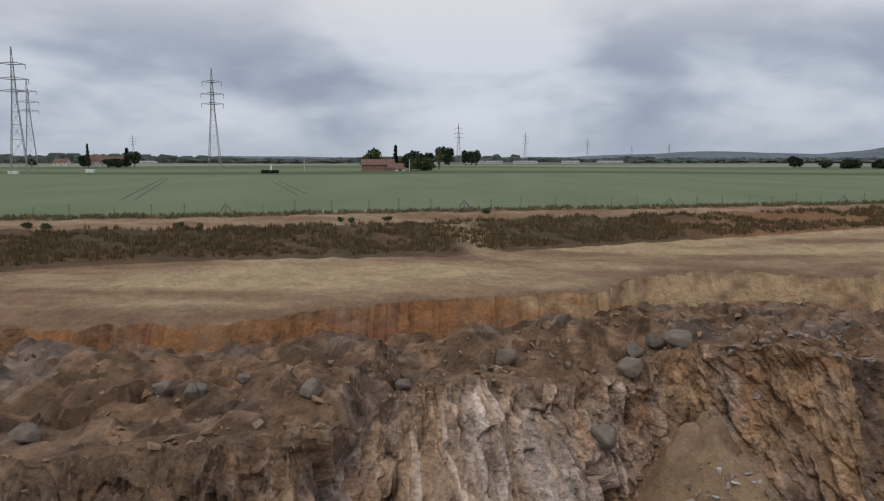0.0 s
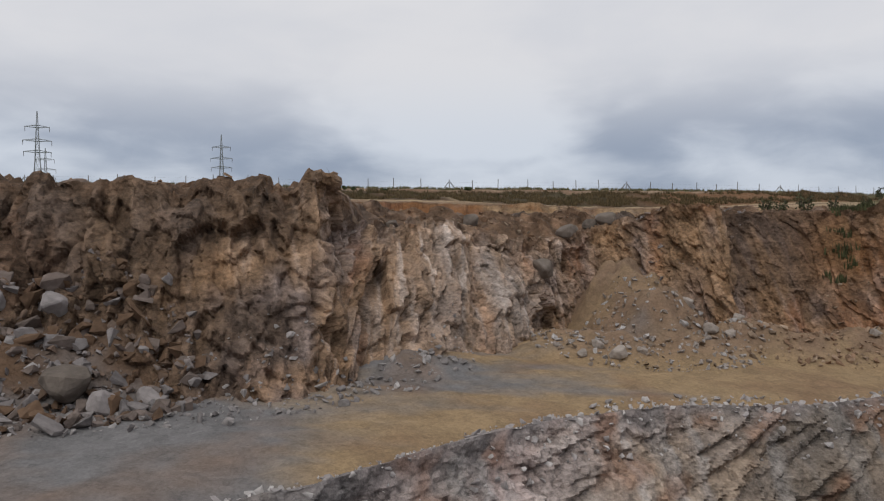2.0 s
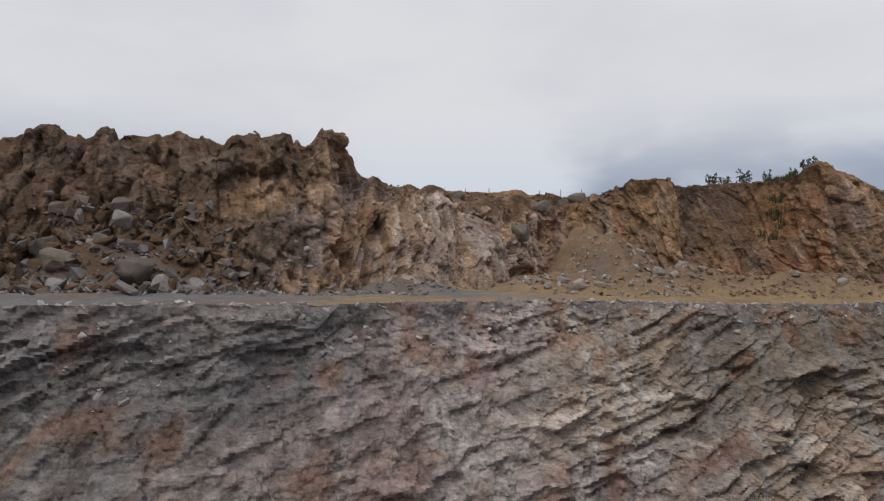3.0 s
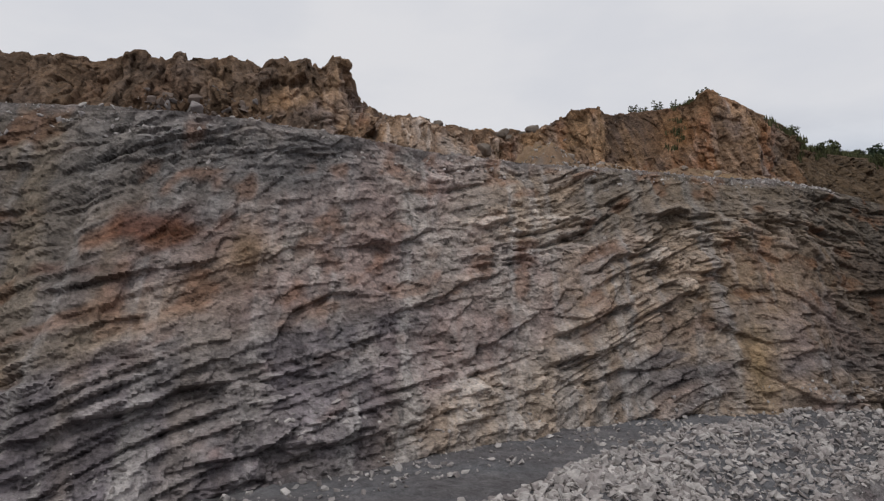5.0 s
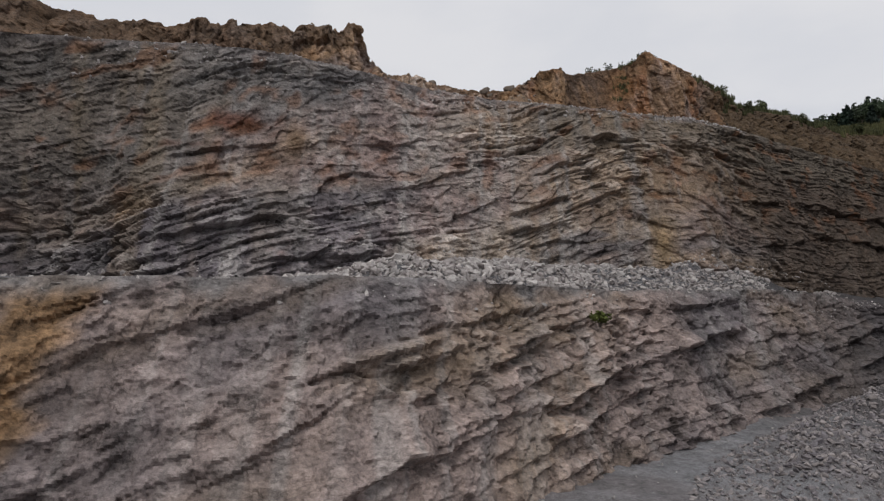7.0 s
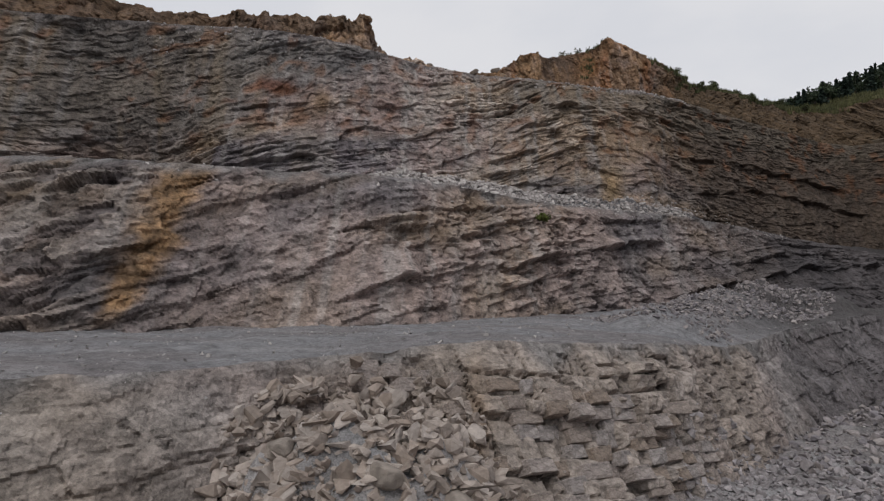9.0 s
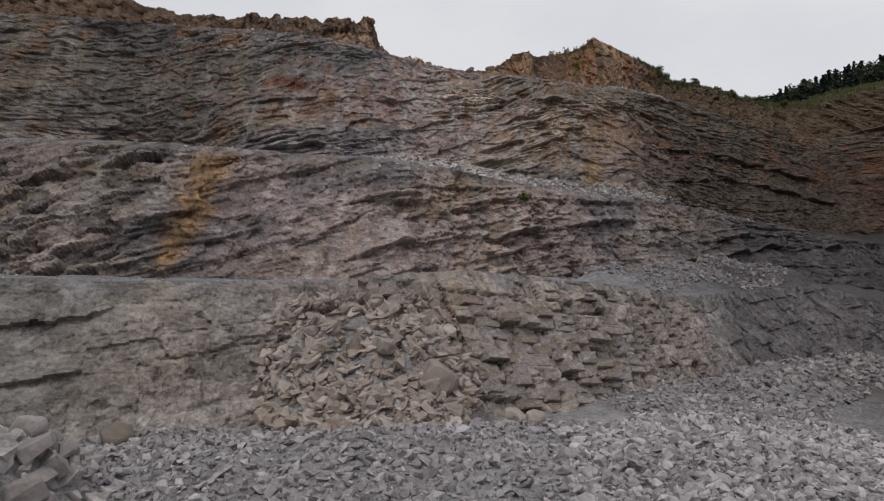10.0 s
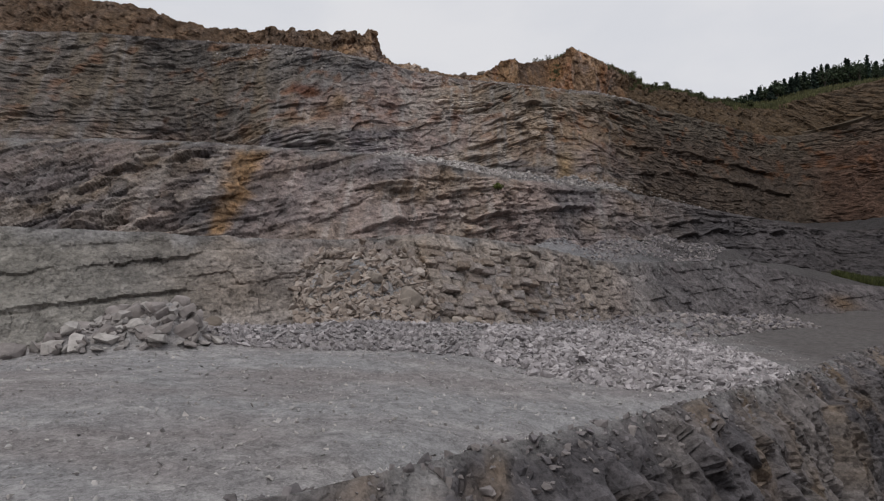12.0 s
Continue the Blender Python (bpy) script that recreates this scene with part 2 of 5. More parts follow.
CREST_1 = [(-95, 20, 3), (-70, 21, 1.8), (-61, 22, 1.2), (-54, 23, 0.4), (-48, 23, -1.9), (-43, 23.5, -3.5), (-36, 24, -4.7), (-31, 24, -4.7), (-25, 24.6, -4.8), (-17, 25.7, -4.8), (-10, 27.2, -4.7), (-6.2, 27.6, -4.3), (-5.3, 28.2, -4.7), (-4.6, 33, -6.6), (-2.8, 41, -6.9), (2.6, 43, -6.4), (4.6, 44.4, -6.8), (8, 46, -7.9), (13, 48.5, -8), (18, 51.5, -6.6), (20.5, 48, -5.9), (23.5, 44.6, -5.6), (25.4, 43.2, -5.6), (26.6, 45, -5.9), (31, 44.2, -6.1), (34.6, 41.5, -6.1), (36, 39.4, -5.7), (38, 37.7, -5.5), (40.5, 38.6, -6.0), (45, 42, -6.9), (52, 47.5, -8.3), (58, 56, -8.3), (75, 68, -8.4), (92, 80, -8.2), (100, 79, -8), (110, 71, -6.5), (120, 64, -5.5), (130, 58, -5)]
TOE_1 = [(-95, 8, -16), (-60, 10, -16), (-30, 12.5, -16.2), (-20, 17, -16.3), (-9.3, 19.2, -16.4), (-5.4, 21.6, -16.4), (-1, 25.6, -16.4), (2.5, 33, -16.4), (6, 34.6, -16.4), (9, 36.5, -16.4), (11, 44, -16.4), (20, 45.5, -16.5), (22.6, 40.6, -16.7), (25.2, 37.6, -16.8), (26.8, 41.6, -16.8), (31, 40.8, -16.9), (34.5, 38.2, -16.9), (37.5, 35.6, -16.8), (44, 37, -16.8), (58, 47, -18), (75, 57, -19), (92, 68, -19.5), (97, 67, -19), (105, 55, -19), (113, 34, -18), (130, -24, -18)]
LIP_A = [(-95, -12, -16.6), (-48, -8, -17), (-25, -1.5, -17), (-16.4, -0.2, -17), (-12.6, 1.0, -17.05), (-8.4, 3.4, -17.1), (-3, 7.4, -17.2), (3.9, 14.4, -17.2), (8, 17, -17.2), (13.7, 20, -17.3), (22, 21.3, -17.6), (32, 25.4, -17.8), (40, 28.6, -17.6), (50, 35, -17.8), (60, 42.5, -18.4), (75, 52, -19.4), (87, 60, -20.2), (95, 63.5, -20.2), (104, 57, -20), (113, 32, -19), (130, -26, -19)]
TOE_2 = [(-95, -32, -39), (-48, -20, -39.6), (-32, -6.4, -40.2), (-26, -7.8, -40.6), (-20, -12, -40.9), (-16.5, -13.6, -41), (-12, -10.8, -41), (-8, -8.2, -40.9), (-2.5, -4.8, -40.6), (2.6, -1.6, -40.4), (8, 2.5, -40.2), (14, 7, -40), (22, 11, -40), (32, 14.2, -40.2), (39, 15.8, -40.4), (46, 21.3, -41.2), (54, 25.8, -41.8), (68, 37.3, -42.4), (86, 50, -43), (96, 56, -43), (101, 54, -43), (108, 36, -43), (130, -30, -43)]
LIP_B = [(-95, -42, -38.5), (-40, -34, -40.4), (-30, -36.5, -41), (-22, -36.5, -41.3), (-17, -36.4, -41.5), (-11.8, -33.6, -41.4), (-6.3, -30.4, -41.4), (-0.2, -27.8, -41.3), (5, -25.4, -41.4), (10, -21.6, -41.6), (16, -15, -41.8), (21.3, -10, -42), (31, -3, -42), (36, 1.5, -41.8), (46, 9.5, -42), (60, 19, -43.4), (80, 33, -45), (95, 42, -46), (102, 39, -46), (112, 18, -46), (131, -40, -46)]
TOE_3 = [(-95, -62, -54), (-40, -50, -54), (-22, -48.6, -54.25), (-15.5, -48.4, -54.25), (-10.6, -41.4, -54.45), (-5, -39.8, -54.55), (2, -38.8, -54.55), (6.5, -34.5, -54.55), (11, -29.4, -54.45), (15.4, -23.8, -54.25), (22, -17.4, -54.05), (32, -9.4, -53.5), (42, -1.6, -53.2), (50, 4.4, -53.2), (60, 9.6, -53.6), (66, 13.2, -53.8), (80, 22, -55), (95, 31, -56.5), (104, 28, -57), (115, 6, -57), (132, -50, -57)]
LIP_C = [(-95, -88, -54.5), (-40, -82, -54.8), (-17, -73, -55.0), (-5, -66.7, -55.2), (-1.3, -64, -55.3), (3.3, -60.3, -55.1), (10.7, -59, -54.5), (16, -56, -54.8), (21.8, -50, -55.2), (28, -41, -56.05), (33, -34, -56.05), (40, -24, -55.55), (48, -16, -55.05), (56, -9, -54.55), (66, -2, -56.5), (78, 8, -58), (95, 18, -59), (108, 10, -59), (134, -60, -59)]
TOE_4 = [(-95, -98, -63), (-40, -89, -63), (-12, -77.5, -63), (-4, -70, -62), (3, -66.5, -62), (11.5, -65.2, -62), (14.5, -63, -62), (19, -58.2, -62.2), (24, -51.6, -62.3), (30, -43.4, -62.5), (40, -30, -62.8), (52, -18.5, -63), (66, -7, -63), (78, 2, -63), (95, 12, -63), (110, 4, -63), (135, -65, -63)]
LIP_D = [(-95, -130, -63.4), (-20, -122, -63.8), (0, -112, -64), (8, -105.5, -64.2), (10.5, -103, -64.2), (12.1, -100.8, -64.3), (14.5, -97.6, -64.4), (20.5, -90.8, -64.6), (28, -82, -64.7), (36, -72, -64.9), (47, -56, -65), (56, -45, -65.2), (66, -33, -65.4), (90, -12, -65), (110, -22, -65), (136, -80, -65)]
TOE_5 = [(-95, -142, -80), (-20, -134, -80), (0, -124, -80), (8, -117.5, -80), (14.5, -110, -80), (20.5, -103, -80), (28, -93, -80), (36, -82, -80), (47, -66, -80), (56, -54, -80), (66, -41, -80), (90, -20, -80), (110, -30, -80), (136, -88, -80)]


def moved(line, dy, dz):
    return [(x, y + dy, z + dz) for x, y, z in line]


def x_of(p):
    return p[..., 0]


# knobs and notches of the upper crest: place, half width, height
CRAGS = [(-5.9, 0.9, 0.75), (-7.6, 0.6, -0.7), (-10.8, 2.3, 0.4), (-14, 0.7, -0.8), (-17, 1.7, 0.35), (-21.5, 1.5, 0.35), (-26, 2.2, 0.5), (2.6, 0.8, 0.3), (23.6, 2.2, 0.35), (37.4, 1.4, 0.5), (30.5, 3.0, 0.15)]


def wall(name, top, toe, step, relief, dusty, label, craggy=0.0, rounded=0.15, shoulder=0.0):
    """A rock face from below its toe, over its crest, to a strip of the bench above."""
    middle = [(a, np.interp(a, [q[0] for q in toe], [q[1] for q in toe]) * 0.5 + b * 0.5) for a, b, _ in top]
    xs, run = stations(middle, step, -80, 148)
    high = np.mean([p[2] for p in top]) - np.mean([p[2] for p in toe])
    lines = [moved(top, 4.0, -0.75), moved(top, 0.6, 0.05), moved(toe, 0, 0), moved(toe, -0.6, -1.6)]
    counts = [int(2.6 / step), int(1.05 * high / step), int(1.6 / step)]
    if shoulder:
        lines.insert(2, moved(top, -1.3 * shoulder, -0.8 * shoulder))
        counts.insert(1, int(1.4 * shoulder / step))
    p = sheet_points(lines, xs, counts)
    m = outward(p)
    m[..., 2] *= 0.5
    u = np.broadcast_to(run[None, :], p.shape[:2])
    d, colours = relief(p, u)
    level = np.arange(len(p))[:, None] - counts[0] + 0 * u
    ease = np.clip((level * step + 0.15) / 1.5, 0, 1)
    lip = 0.16 * fbm(u * 0.8, level * step * 0.8, u * 0, 4, 77)
    if craggy:
        knob, edge, number = cells(u, level * step, 2.3, 76)
        lip = lip + 0.55 * craggy * np.clip(knob - 0.35, -0.2, 1.2) * np.clip(1.3 + 2 * fbm(u * 0.15, u * 0, u * 0, 2, 75), 0.1, 1.5)
    d = d * ease + lip * (1 - ease)
    if craggy:
        humps, edge, number = cells(u + 0.3 * level * step, level * step * 0.5, 3.1, 73)
        knobs, edge, number = cells(u, level * step * 0.6, 1.2, 74)
        down = level * step
        near_crest = np.where(down > 0, np.exp(-(down / 2.2) ** 2), np.clip(1 + down / 1.2, 0, 1))
        p[..., 2] += craggy * near_crest * (0.6 * (humps - 0.45) + 0.35 * (knobs - 0.5) - 0.4) * np.clip((20 - x_of(p)) / 8 + 0.35, 0.35, 1)
        for at, wide, rise in CRAGS:
            p[..., 2] += rise * near_crest * np.exp(-((x_of(p) - at + 0.3 * fbm(down, u, u * 0, 2, 72)) / wide) ** 4)
    flat = np.clip(1 - (level * step - 0.8 * fbm(u * 0.4, u * 0, u * 0, 3, 78)) / 0.9, 0, 1)
    colours = blend(colours, dusty * (0.85 + 0.25 * fbm(u * 1.2, level * step, u * 0, 3, 79))[..., None], 0.8 * flat * np.clip((58 - p[..., 0]) / 15, 0, 1))
    p = p + m * ((1 - rounded) * d + rounded * softened(d))[..., None]
    ob = grid_object(name, p, colours, ROCK)
    tagged(ob, label, "rock face", kind="structure")
    return p


def slope_of_beds(x, steps):
    """Height of one bed along x, from the slope of the beds at several places."""
    fine = np.linspace(-70, 135, 800)
    rate = np.interp(fine, [a for a, _ in steps], [b for _, b in steps])
    return np.interp(x, fine, np.concatenate([[0], np.cumsum(rate[:-1] * np.diff(fine))]))


def ledge(u, w, at, x, x0, x1, out, high, seed):
    """A bed that juts out over the one below, between two places, fading upward."""
    v = w - at - 0.22 * fbm(u * 0.5, u * 0, u * 0, 4, seed)
    along = np.clip((x - x0) / 3, 0, 1) * np.clip((x1 - x) / 3, 0, 1)
    return np.where(v > 0, out * np.exp(-np.clip(v, 0, 99) / high), 0) * along


def crevice(u, x, z, line, out, high, seed):
    """An open bedding crack along a line of (x, z): the rock juts over it and is hollow under it."""
    at = np.interp(x, [a for a, _ in line], [b for _, b in line])
    v = z - at - 0.35 * fbm(u * 0.35, u * 0, u * 0, 4, seed)
    held = np.clip((x - line[0][0]) / 2.5, 0, 1) * np.clip((line[-1][0] - x) / 2.5, 0, 1)
    held = held * np.clip(0.75 + 1.2 * fbm(u * 0.25, u * 0, u * 0, 2, seed + 1), 0.1, 1.1)
    return held * np.where(v > 0, out * np.exp(-np.clip(v, 0, 99) / high), -0.55 * out * np.exp(np.clip(v, -99, 0) / 0.45))


def relief_upper(p, u):
    x, y, z = p[..., 0], p[..., 1], p[..., 2]
    o = u * 0
    ribs = fbm(u * 0.17, z * 0.05, o + 2.1, 2, 11)
    bent = u + 0.3 * fbm(u * 0.5, z * 0.5, o, 2, 5) + 0.25 * z
    lumps, seam, number = cells(bent, z * 0.6 + 0.2 * fbm(u * 0.4, z * 0.4, o + 9, 2, 6), 2.4, 3)
    mid, seam1, number1 = cells(bent, z * 0.55, 1.0, 13)
    small, seam2, number2 = cells(u + 0.3 * z, z * 0.6, 0.45, 8)
    calm = 1 - 0.85 * bell(p, (31, 41, -10), (9, 14, 9))
    d = 1.2 * ribs + calm * (1.0 * (lumps - 0.5) + 0.75 * (mid - 0.5) + 0.32 * (small - 0.5)) - calm * (0.2 * seam + 0.14 * seam1) + 0.07 * fbm(u * 1.6, z * 0.5, o, 4, 21)
    column, jc, nc = blocks(z, u + 0.15 * z, 7.0, 2.2, 10, 0.2, 0.5)
    d = d + 0.55 * (column - 0.5) * np.clip((x - 20) / 4, 0.25, 1)
    strand = fbm(u * 2.2 + 0.5 * z, z * 0.22, o + 5, 4, 38)
    d = d + 0.06 * strand
    d = d - 0.9 * bell(p, (4.6, 37, -12), (0.8, 12, 4)) + 0.9 * bell(p, (2.4, 39, -10), (1.5, 12, 7)) + 1.2 * bell(p, (7.3, 36, -13.5), (1.8, 9, 2.6))
    d = d - 0.5 * bell(p, (-10.5, 24, -11.5), (0.5, 12, 1.6)) + 0.7 * bell(p, (-11.6, 24, -11), (0.7, 12, 1.3))
    patch = fbm(u * 0.28 + 0.08 * z, z * 0.2, o, 4, 31)
    c = blend(np.broadcast_to(np.array([0.235, 0.165, 0.115]), p.shape), np.array([0.33, 0.225, 0.14]), 0.3 + 1.1 * patch)
    c = blend(c, np.array([0.27, 0.225, 0.21]), 0.05 + 1.2 * fbm(u * 0.35, z * 0.14, o + 4, 4, 32) + 0.6 * (number1 - 0.5))
    c = blend(c, np.array([0.345, 0.222, 0.125]), 0.7 * np.clip(1.5 * fbm(u * 0.3, z * 0.25, o + 7, 4, 33) - 0.1 + 0.5 * (number - 0.6), 0, 1))
    c = blend(c, ORANGE * np.array([1.0, 0.95, 0.95]), 0.65 * np.clip(1.6 * fbm(u * 0.5, z * 0.2, o + 12, 4, 39) - 0.35, 0, 1))
    c = blend(c, np.array([0.43, 0.345, 0.275]), 0.6 * bell(p, (4, 38, -11), (8, 20, 9)))
    c = blend(c, PALE * np.array([1.0, 0.96, 0.92]), 0.8 * np.clip(1.4 * strand - 0.35, 0, 1) * np.clip(0.25 + bell(p, (3, 38, -11), (9, 20, 9)), 0, 1))
    c = blend(c, PALE * 0.95, 1.0 * np.clip(bell(p, (2.4, 38, -10), (1.2, 9, 6)) * 1.2 * (0.6 + fbm(u * 1.5, z * 0.2, o, 3, 34)), 0, 0.75))
    c = blend(c, PALE * 0.85, 0.8 * np.clip(bell(p, (7.5, 37, -11.5), (3.2, 9, 4.5)) * (0.6 + fbm(u * 1.2, z * 0.3, o, 3, 35)), 0, 1))
    # crag corner: ochre and brown rock, lit left facet and shaded recess painted in
    c = blend(c, np.array([0.37, 0.26, 0.165]), 0.6 * bell(p, (23.2, 42, -10), (2.4, 12, 6)) * np.clip(0.8 + 0.8 * patch, 0, 1))
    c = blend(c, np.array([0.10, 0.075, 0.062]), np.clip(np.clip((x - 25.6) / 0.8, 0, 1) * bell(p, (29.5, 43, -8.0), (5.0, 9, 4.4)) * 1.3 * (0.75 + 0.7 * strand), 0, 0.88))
    c = blend(c, np.array([0.30, 0.16, 0.07]), 0.7 * bell(p, (34, 40, -10), (2.0, 9, 4)))
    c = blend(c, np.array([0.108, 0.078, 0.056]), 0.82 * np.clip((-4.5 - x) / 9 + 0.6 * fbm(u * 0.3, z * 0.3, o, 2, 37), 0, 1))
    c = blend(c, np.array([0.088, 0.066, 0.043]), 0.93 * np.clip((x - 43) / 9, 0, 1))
    c = c * np.array([1.12, 1.04, 0.98]) * (0.82 + 0.3 * number1)[..., None] * (1 + 0.22 * strand)[..., None]
    return d, c * (0.82 + 0.36 * number2)[..., None]


def relief_second(p, u):
    x, y, z = p[..., 0], p[..., 1], p[..., 2]
    o = u * 0
    bend = 0.5 * fbm(u * 0.06, z * 0.10, o, 2, 40) + 0.2 * fbm(u * 0.16, z * 0.3, o + 3, 3, 28)
    w = z - slope_of_beds(x, [(-60, 0.1), (-22, 0.3), (-14, 0.5), (-6, 0.32), (2, 0.2), (12, 0.24), (18, 0.55), (26, 0.4), (31, 0.05), (45, -0.08), (70, 0.05), (130, 0.1)]) + bend
    far = np.clip((x - 44) / 10, 0, 1)
    a, ja, na = blocks(u, w, 6.0, 1.9, 1)
    b, jb, nb = blocks(u + 0.5 * w, w, 1.9, 0.75, 2)
    e, je, ne = blocks(u - 0.4 * w, w, 0.85, 0.38, 4)
    f, jf, nf = cells(0.6 * u + 0.2 * w, 1.15 * w, 1.3, 45)
    big, sb, nbig = cells(0.5 * u + 0.4 * w, w, 3.0, 47)
    s, js, ns = cells(0.8 * u + 0.2 * w, w, 0.5, 9)
    patchy = np.clip(0.5 + 1.5 * fbm(u * 0.07, w * 0.2, o, 3, 46) + 0.7 * bell(p, (25, 14, -29), (8, 30, 8)) + 0.5 * bell(p, (-8, -10, -38), (12, 30, 5)), 0.08, 1.15)
    left = np.clip((-13 - x) / 5, 0, 1) * np.clip((z + 35) / 4, 0, 1)
    patchy = patchy * (1 - 0.7 * left) * (1 - 0.45 * far)
    d = 0.9 * fbm(u * 0.07, z * 0.07, o, 3, 41) + 0.5 * (1 - 0.6 * left) * (1 - 0.5 * far) * (big - 0.5) + 0.8 * patchy * (a - 0.5) + 0.7 * patchy * (b - 0.5) + (0.12 + 0.24 * patchy) * (e - 0.5) + 0.3 * (1.2 - 0.6 * patchy) * (1 - 0.6 * left) * (1 - 0.5 * far) * (f - 0.5) + 0.16 * (s - 0.5) - 0.22 * ja * patchy - 0.14 * jb * patchy + 0.06 * fbm(u * 1.3, z * 0.8, o, 3, 42)
    d = d + left * (0.32 * (b - 0.5) + 0.4 * fbm(u * 0.5, z * 0.08, o, 2, 38))
    for line, out, high, seed in (
            ([(-23, -40), (-14.4, -36.6), (-9.9, -35.5), (-1, -33.6)], 1.0, 1.6, 110),
            ([(-11, -39.9), (-5.2, -38.8), (-3.7, -37.9), (0.4, -37.8), (7.1, -36.2), (18, -35.1)], 0.9, 1.3, 112),
            ([(-7, -39.8), (-1.9, -38.6), (4, -38)], 0.7, 0.9, 114),
            ([(8, -37.8), (13.9, -36.6), (24, -36.2)], 0.6, 0.9, 116),
            ([(14, -25.6), (17, -24.8), (22, -23), (33, -22.2)], 0.9, 1.2, 118),
            ([(13, -33.6), (19.6, -31.3), (27.7, -28.4), (36, -26.6)], 0.9, 1.4, 120),
            ([(15, -29.6), (21, -26.6), (28, -24.6), (35, -24)], 0.8, 1.2, 122),
            ([(22, -38.2), (31.5, -36), (40, -35.2)], 0.7, 1.2, 124),
            ([(-26, -32.4), (-19.3, -29.8), (-14.9, -28.5), (-7, -27.4)], 0.8, 1.1, 126),
            ([(0, -31.4), (7.2, -29.1), (13.7, -25.5), (17, -24.6)], 0.6, 1.2, 128),
            ([(-3, -26.6), (4, -25), (12, -23.4)], 0.6, 1.0, 130),
            ([(42, -30), (60, -29), (90, -31)], 0.9, 1.5, 132),
            ([(46, -36), (66, -34), (96, -36)], 0.9, 1.5, 134)):
        d = d + crevice(u, x, z, line, out, high, seed)
    warm = np.array([0.37, 0.29, 0.225])
    c = blend(GREY * np.array([1.16, 0.99, 0.93]) * (0.84 + 0.16 * np.clip((x + 8) / 12, 0, 1))[..., None], warm, 0.25 + 0.9 * fbm(u * 0.1, w * 0.25, o, 3, 43) + 0.55 * np.clip((x - 2) / 14, 0, 1))
    c = blend(c, TAN * np.array([0.86, 0.79, 0.70]), 0.65 * np.clip((x - 12) / 16, 0, 1) * np.clip(0.45 + (z + 32) / 16 + 0.8 * fbm(u * 0.2, w * 0.4, o, 3, 27), 0, 1))
    c = blend(c, SLATE, 0.8 * np.clip(0.04 + 1.0 * fbm(u * 0.06, w * 0.35, o, 3, 44) + 0.5 * (na - 0.6) + 0.8 * bell(p, (20, 10, -35.5), (6, 12, 1.6)), 0, 1))
    c = blend(c, SLATE * np.array([0.93, 0.90, 0.92]), 0.9 * np.clip(1.5 * np.clip((x - 6) / -10, 0, 1) * np.clip((-31.5 - z + 0.25 * (x + 10)) / 3.5, 0, 1), 0, 1))
    c = blend(c, np.array([0.195, 0.174, 0.155]), 0.8 * left)
    c = blend(c, np.array([0.30, 0.225, 0.14]), 0.35 * np.clip((-6 - x) / 6, 0, 1) * np.clip(2.0 * fbm(u * 0.5, z * 0.06, o + 6, 3, 26) - 0.1, 0, 1))
    c = blend(c, PALE, 0.5 * np.clip(nb - 0.78, 0, 1) * 3.0 * patchy)
    c = blend(c, PALE * 0.95, 0.75 * np.clip(fbm(u * 0.9, z * 0.05, o, 3, 48) - 0.1, 0, 1))
    c = blend(c, PALE * np.array([0.96, 0.93, 0.88]), 0.75 * np.clip(0.12 + 1.1 * fbm(u * 0.35, z * 0.3, o + 11, 3, 25), 0, 1) * bell(p, (4, 0, -28), (15, 40, 14)))
    c = blend(c, RUST, 0.9 * np.clip(1.9 * bell(p, (-12.7, -6, -25.3), (2.2, 9, 1.3)) + 0.9 * bell(p, (-16.5, -7, -28.2), (2.6, 9, 0.5)) + 0.5 * (fbm(u * 0.5, w * 0.9, o, 2, 49) - 0.7), 0, 1))
    c = blend(c, OCHRE * 0.8, 0.7 * bell(p, (-7.5, -5, -27), (1.3, 9, 1.8)))
    c = blend(c, OCHRE * np.array([0.9, 1.0, 1.0]), 0.7 * bell(p, (32.5, 14, -36.3), (1.7, 12, 3.4)))
    c = blend(c, OCHRE * 0.8, 0.6 * bell(p, (-21, -8, -34.2), (2.0, 12, 2.0)))
    # dark rock of the far wing, its colour deepened further for lens vignette
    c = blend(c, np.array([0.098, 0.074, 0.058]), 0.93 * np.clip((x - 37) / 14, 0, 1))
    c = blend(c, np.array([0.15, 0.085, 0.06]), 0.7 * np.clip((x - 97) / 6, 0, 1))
    # paler middle and dimmer west end: real tone plus vignette put into the colour
    c = c * (1 + 0.22 * bell(p, (3, 3, -28), (16, 60, 16)) - 0.15 * np.clip((-13 - x) / 8, 0, 1))[..., None] * (0.74 + 0.46 * nb * np.clip(patchy, 0.3, 1) + 0.26 * nf + 0.1 * ne)[..., None]
    c = blend(c, np.array([0.185, 0.182, 0.182]), 0.75 * np.clip(1.3 * bell(p, (-10, 2, -20), (8, 30, 3.8)) + 0.4 * fbm(u * 0.3, z * 0.3, o + 31, 3, 14), 0, 1) * np.clip((2 - x) / 4, 0, 1))
    c = blend(c, np.array([0.17, 0.148, 0.118]), 0.5 * np.clip((x - 12) / 10, 0, 1) * np.clip((z + 27) / 4, 0, 1))
    c = blend(c, ORANGE * np.array([0.95, 0.85, 0.85]), 0.45 * np.clip(2.2 * fbm(u * 0.45, w * 0.6, o + 21, 3, 20) - 0.75, 0, 1) * np.clip((z + 36) / 6, 0, 1))
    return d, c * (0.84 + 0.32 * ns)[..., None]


BEDS_3 = [(-60, 0.3), (-14, 0.45), (-6, 0.35), (2, 0.2), (8, 0.3), (16, 0.2), (26, 0.13), (45, 0.08), (60, 0.03), (130, 0)]


def relief_third(p, u):
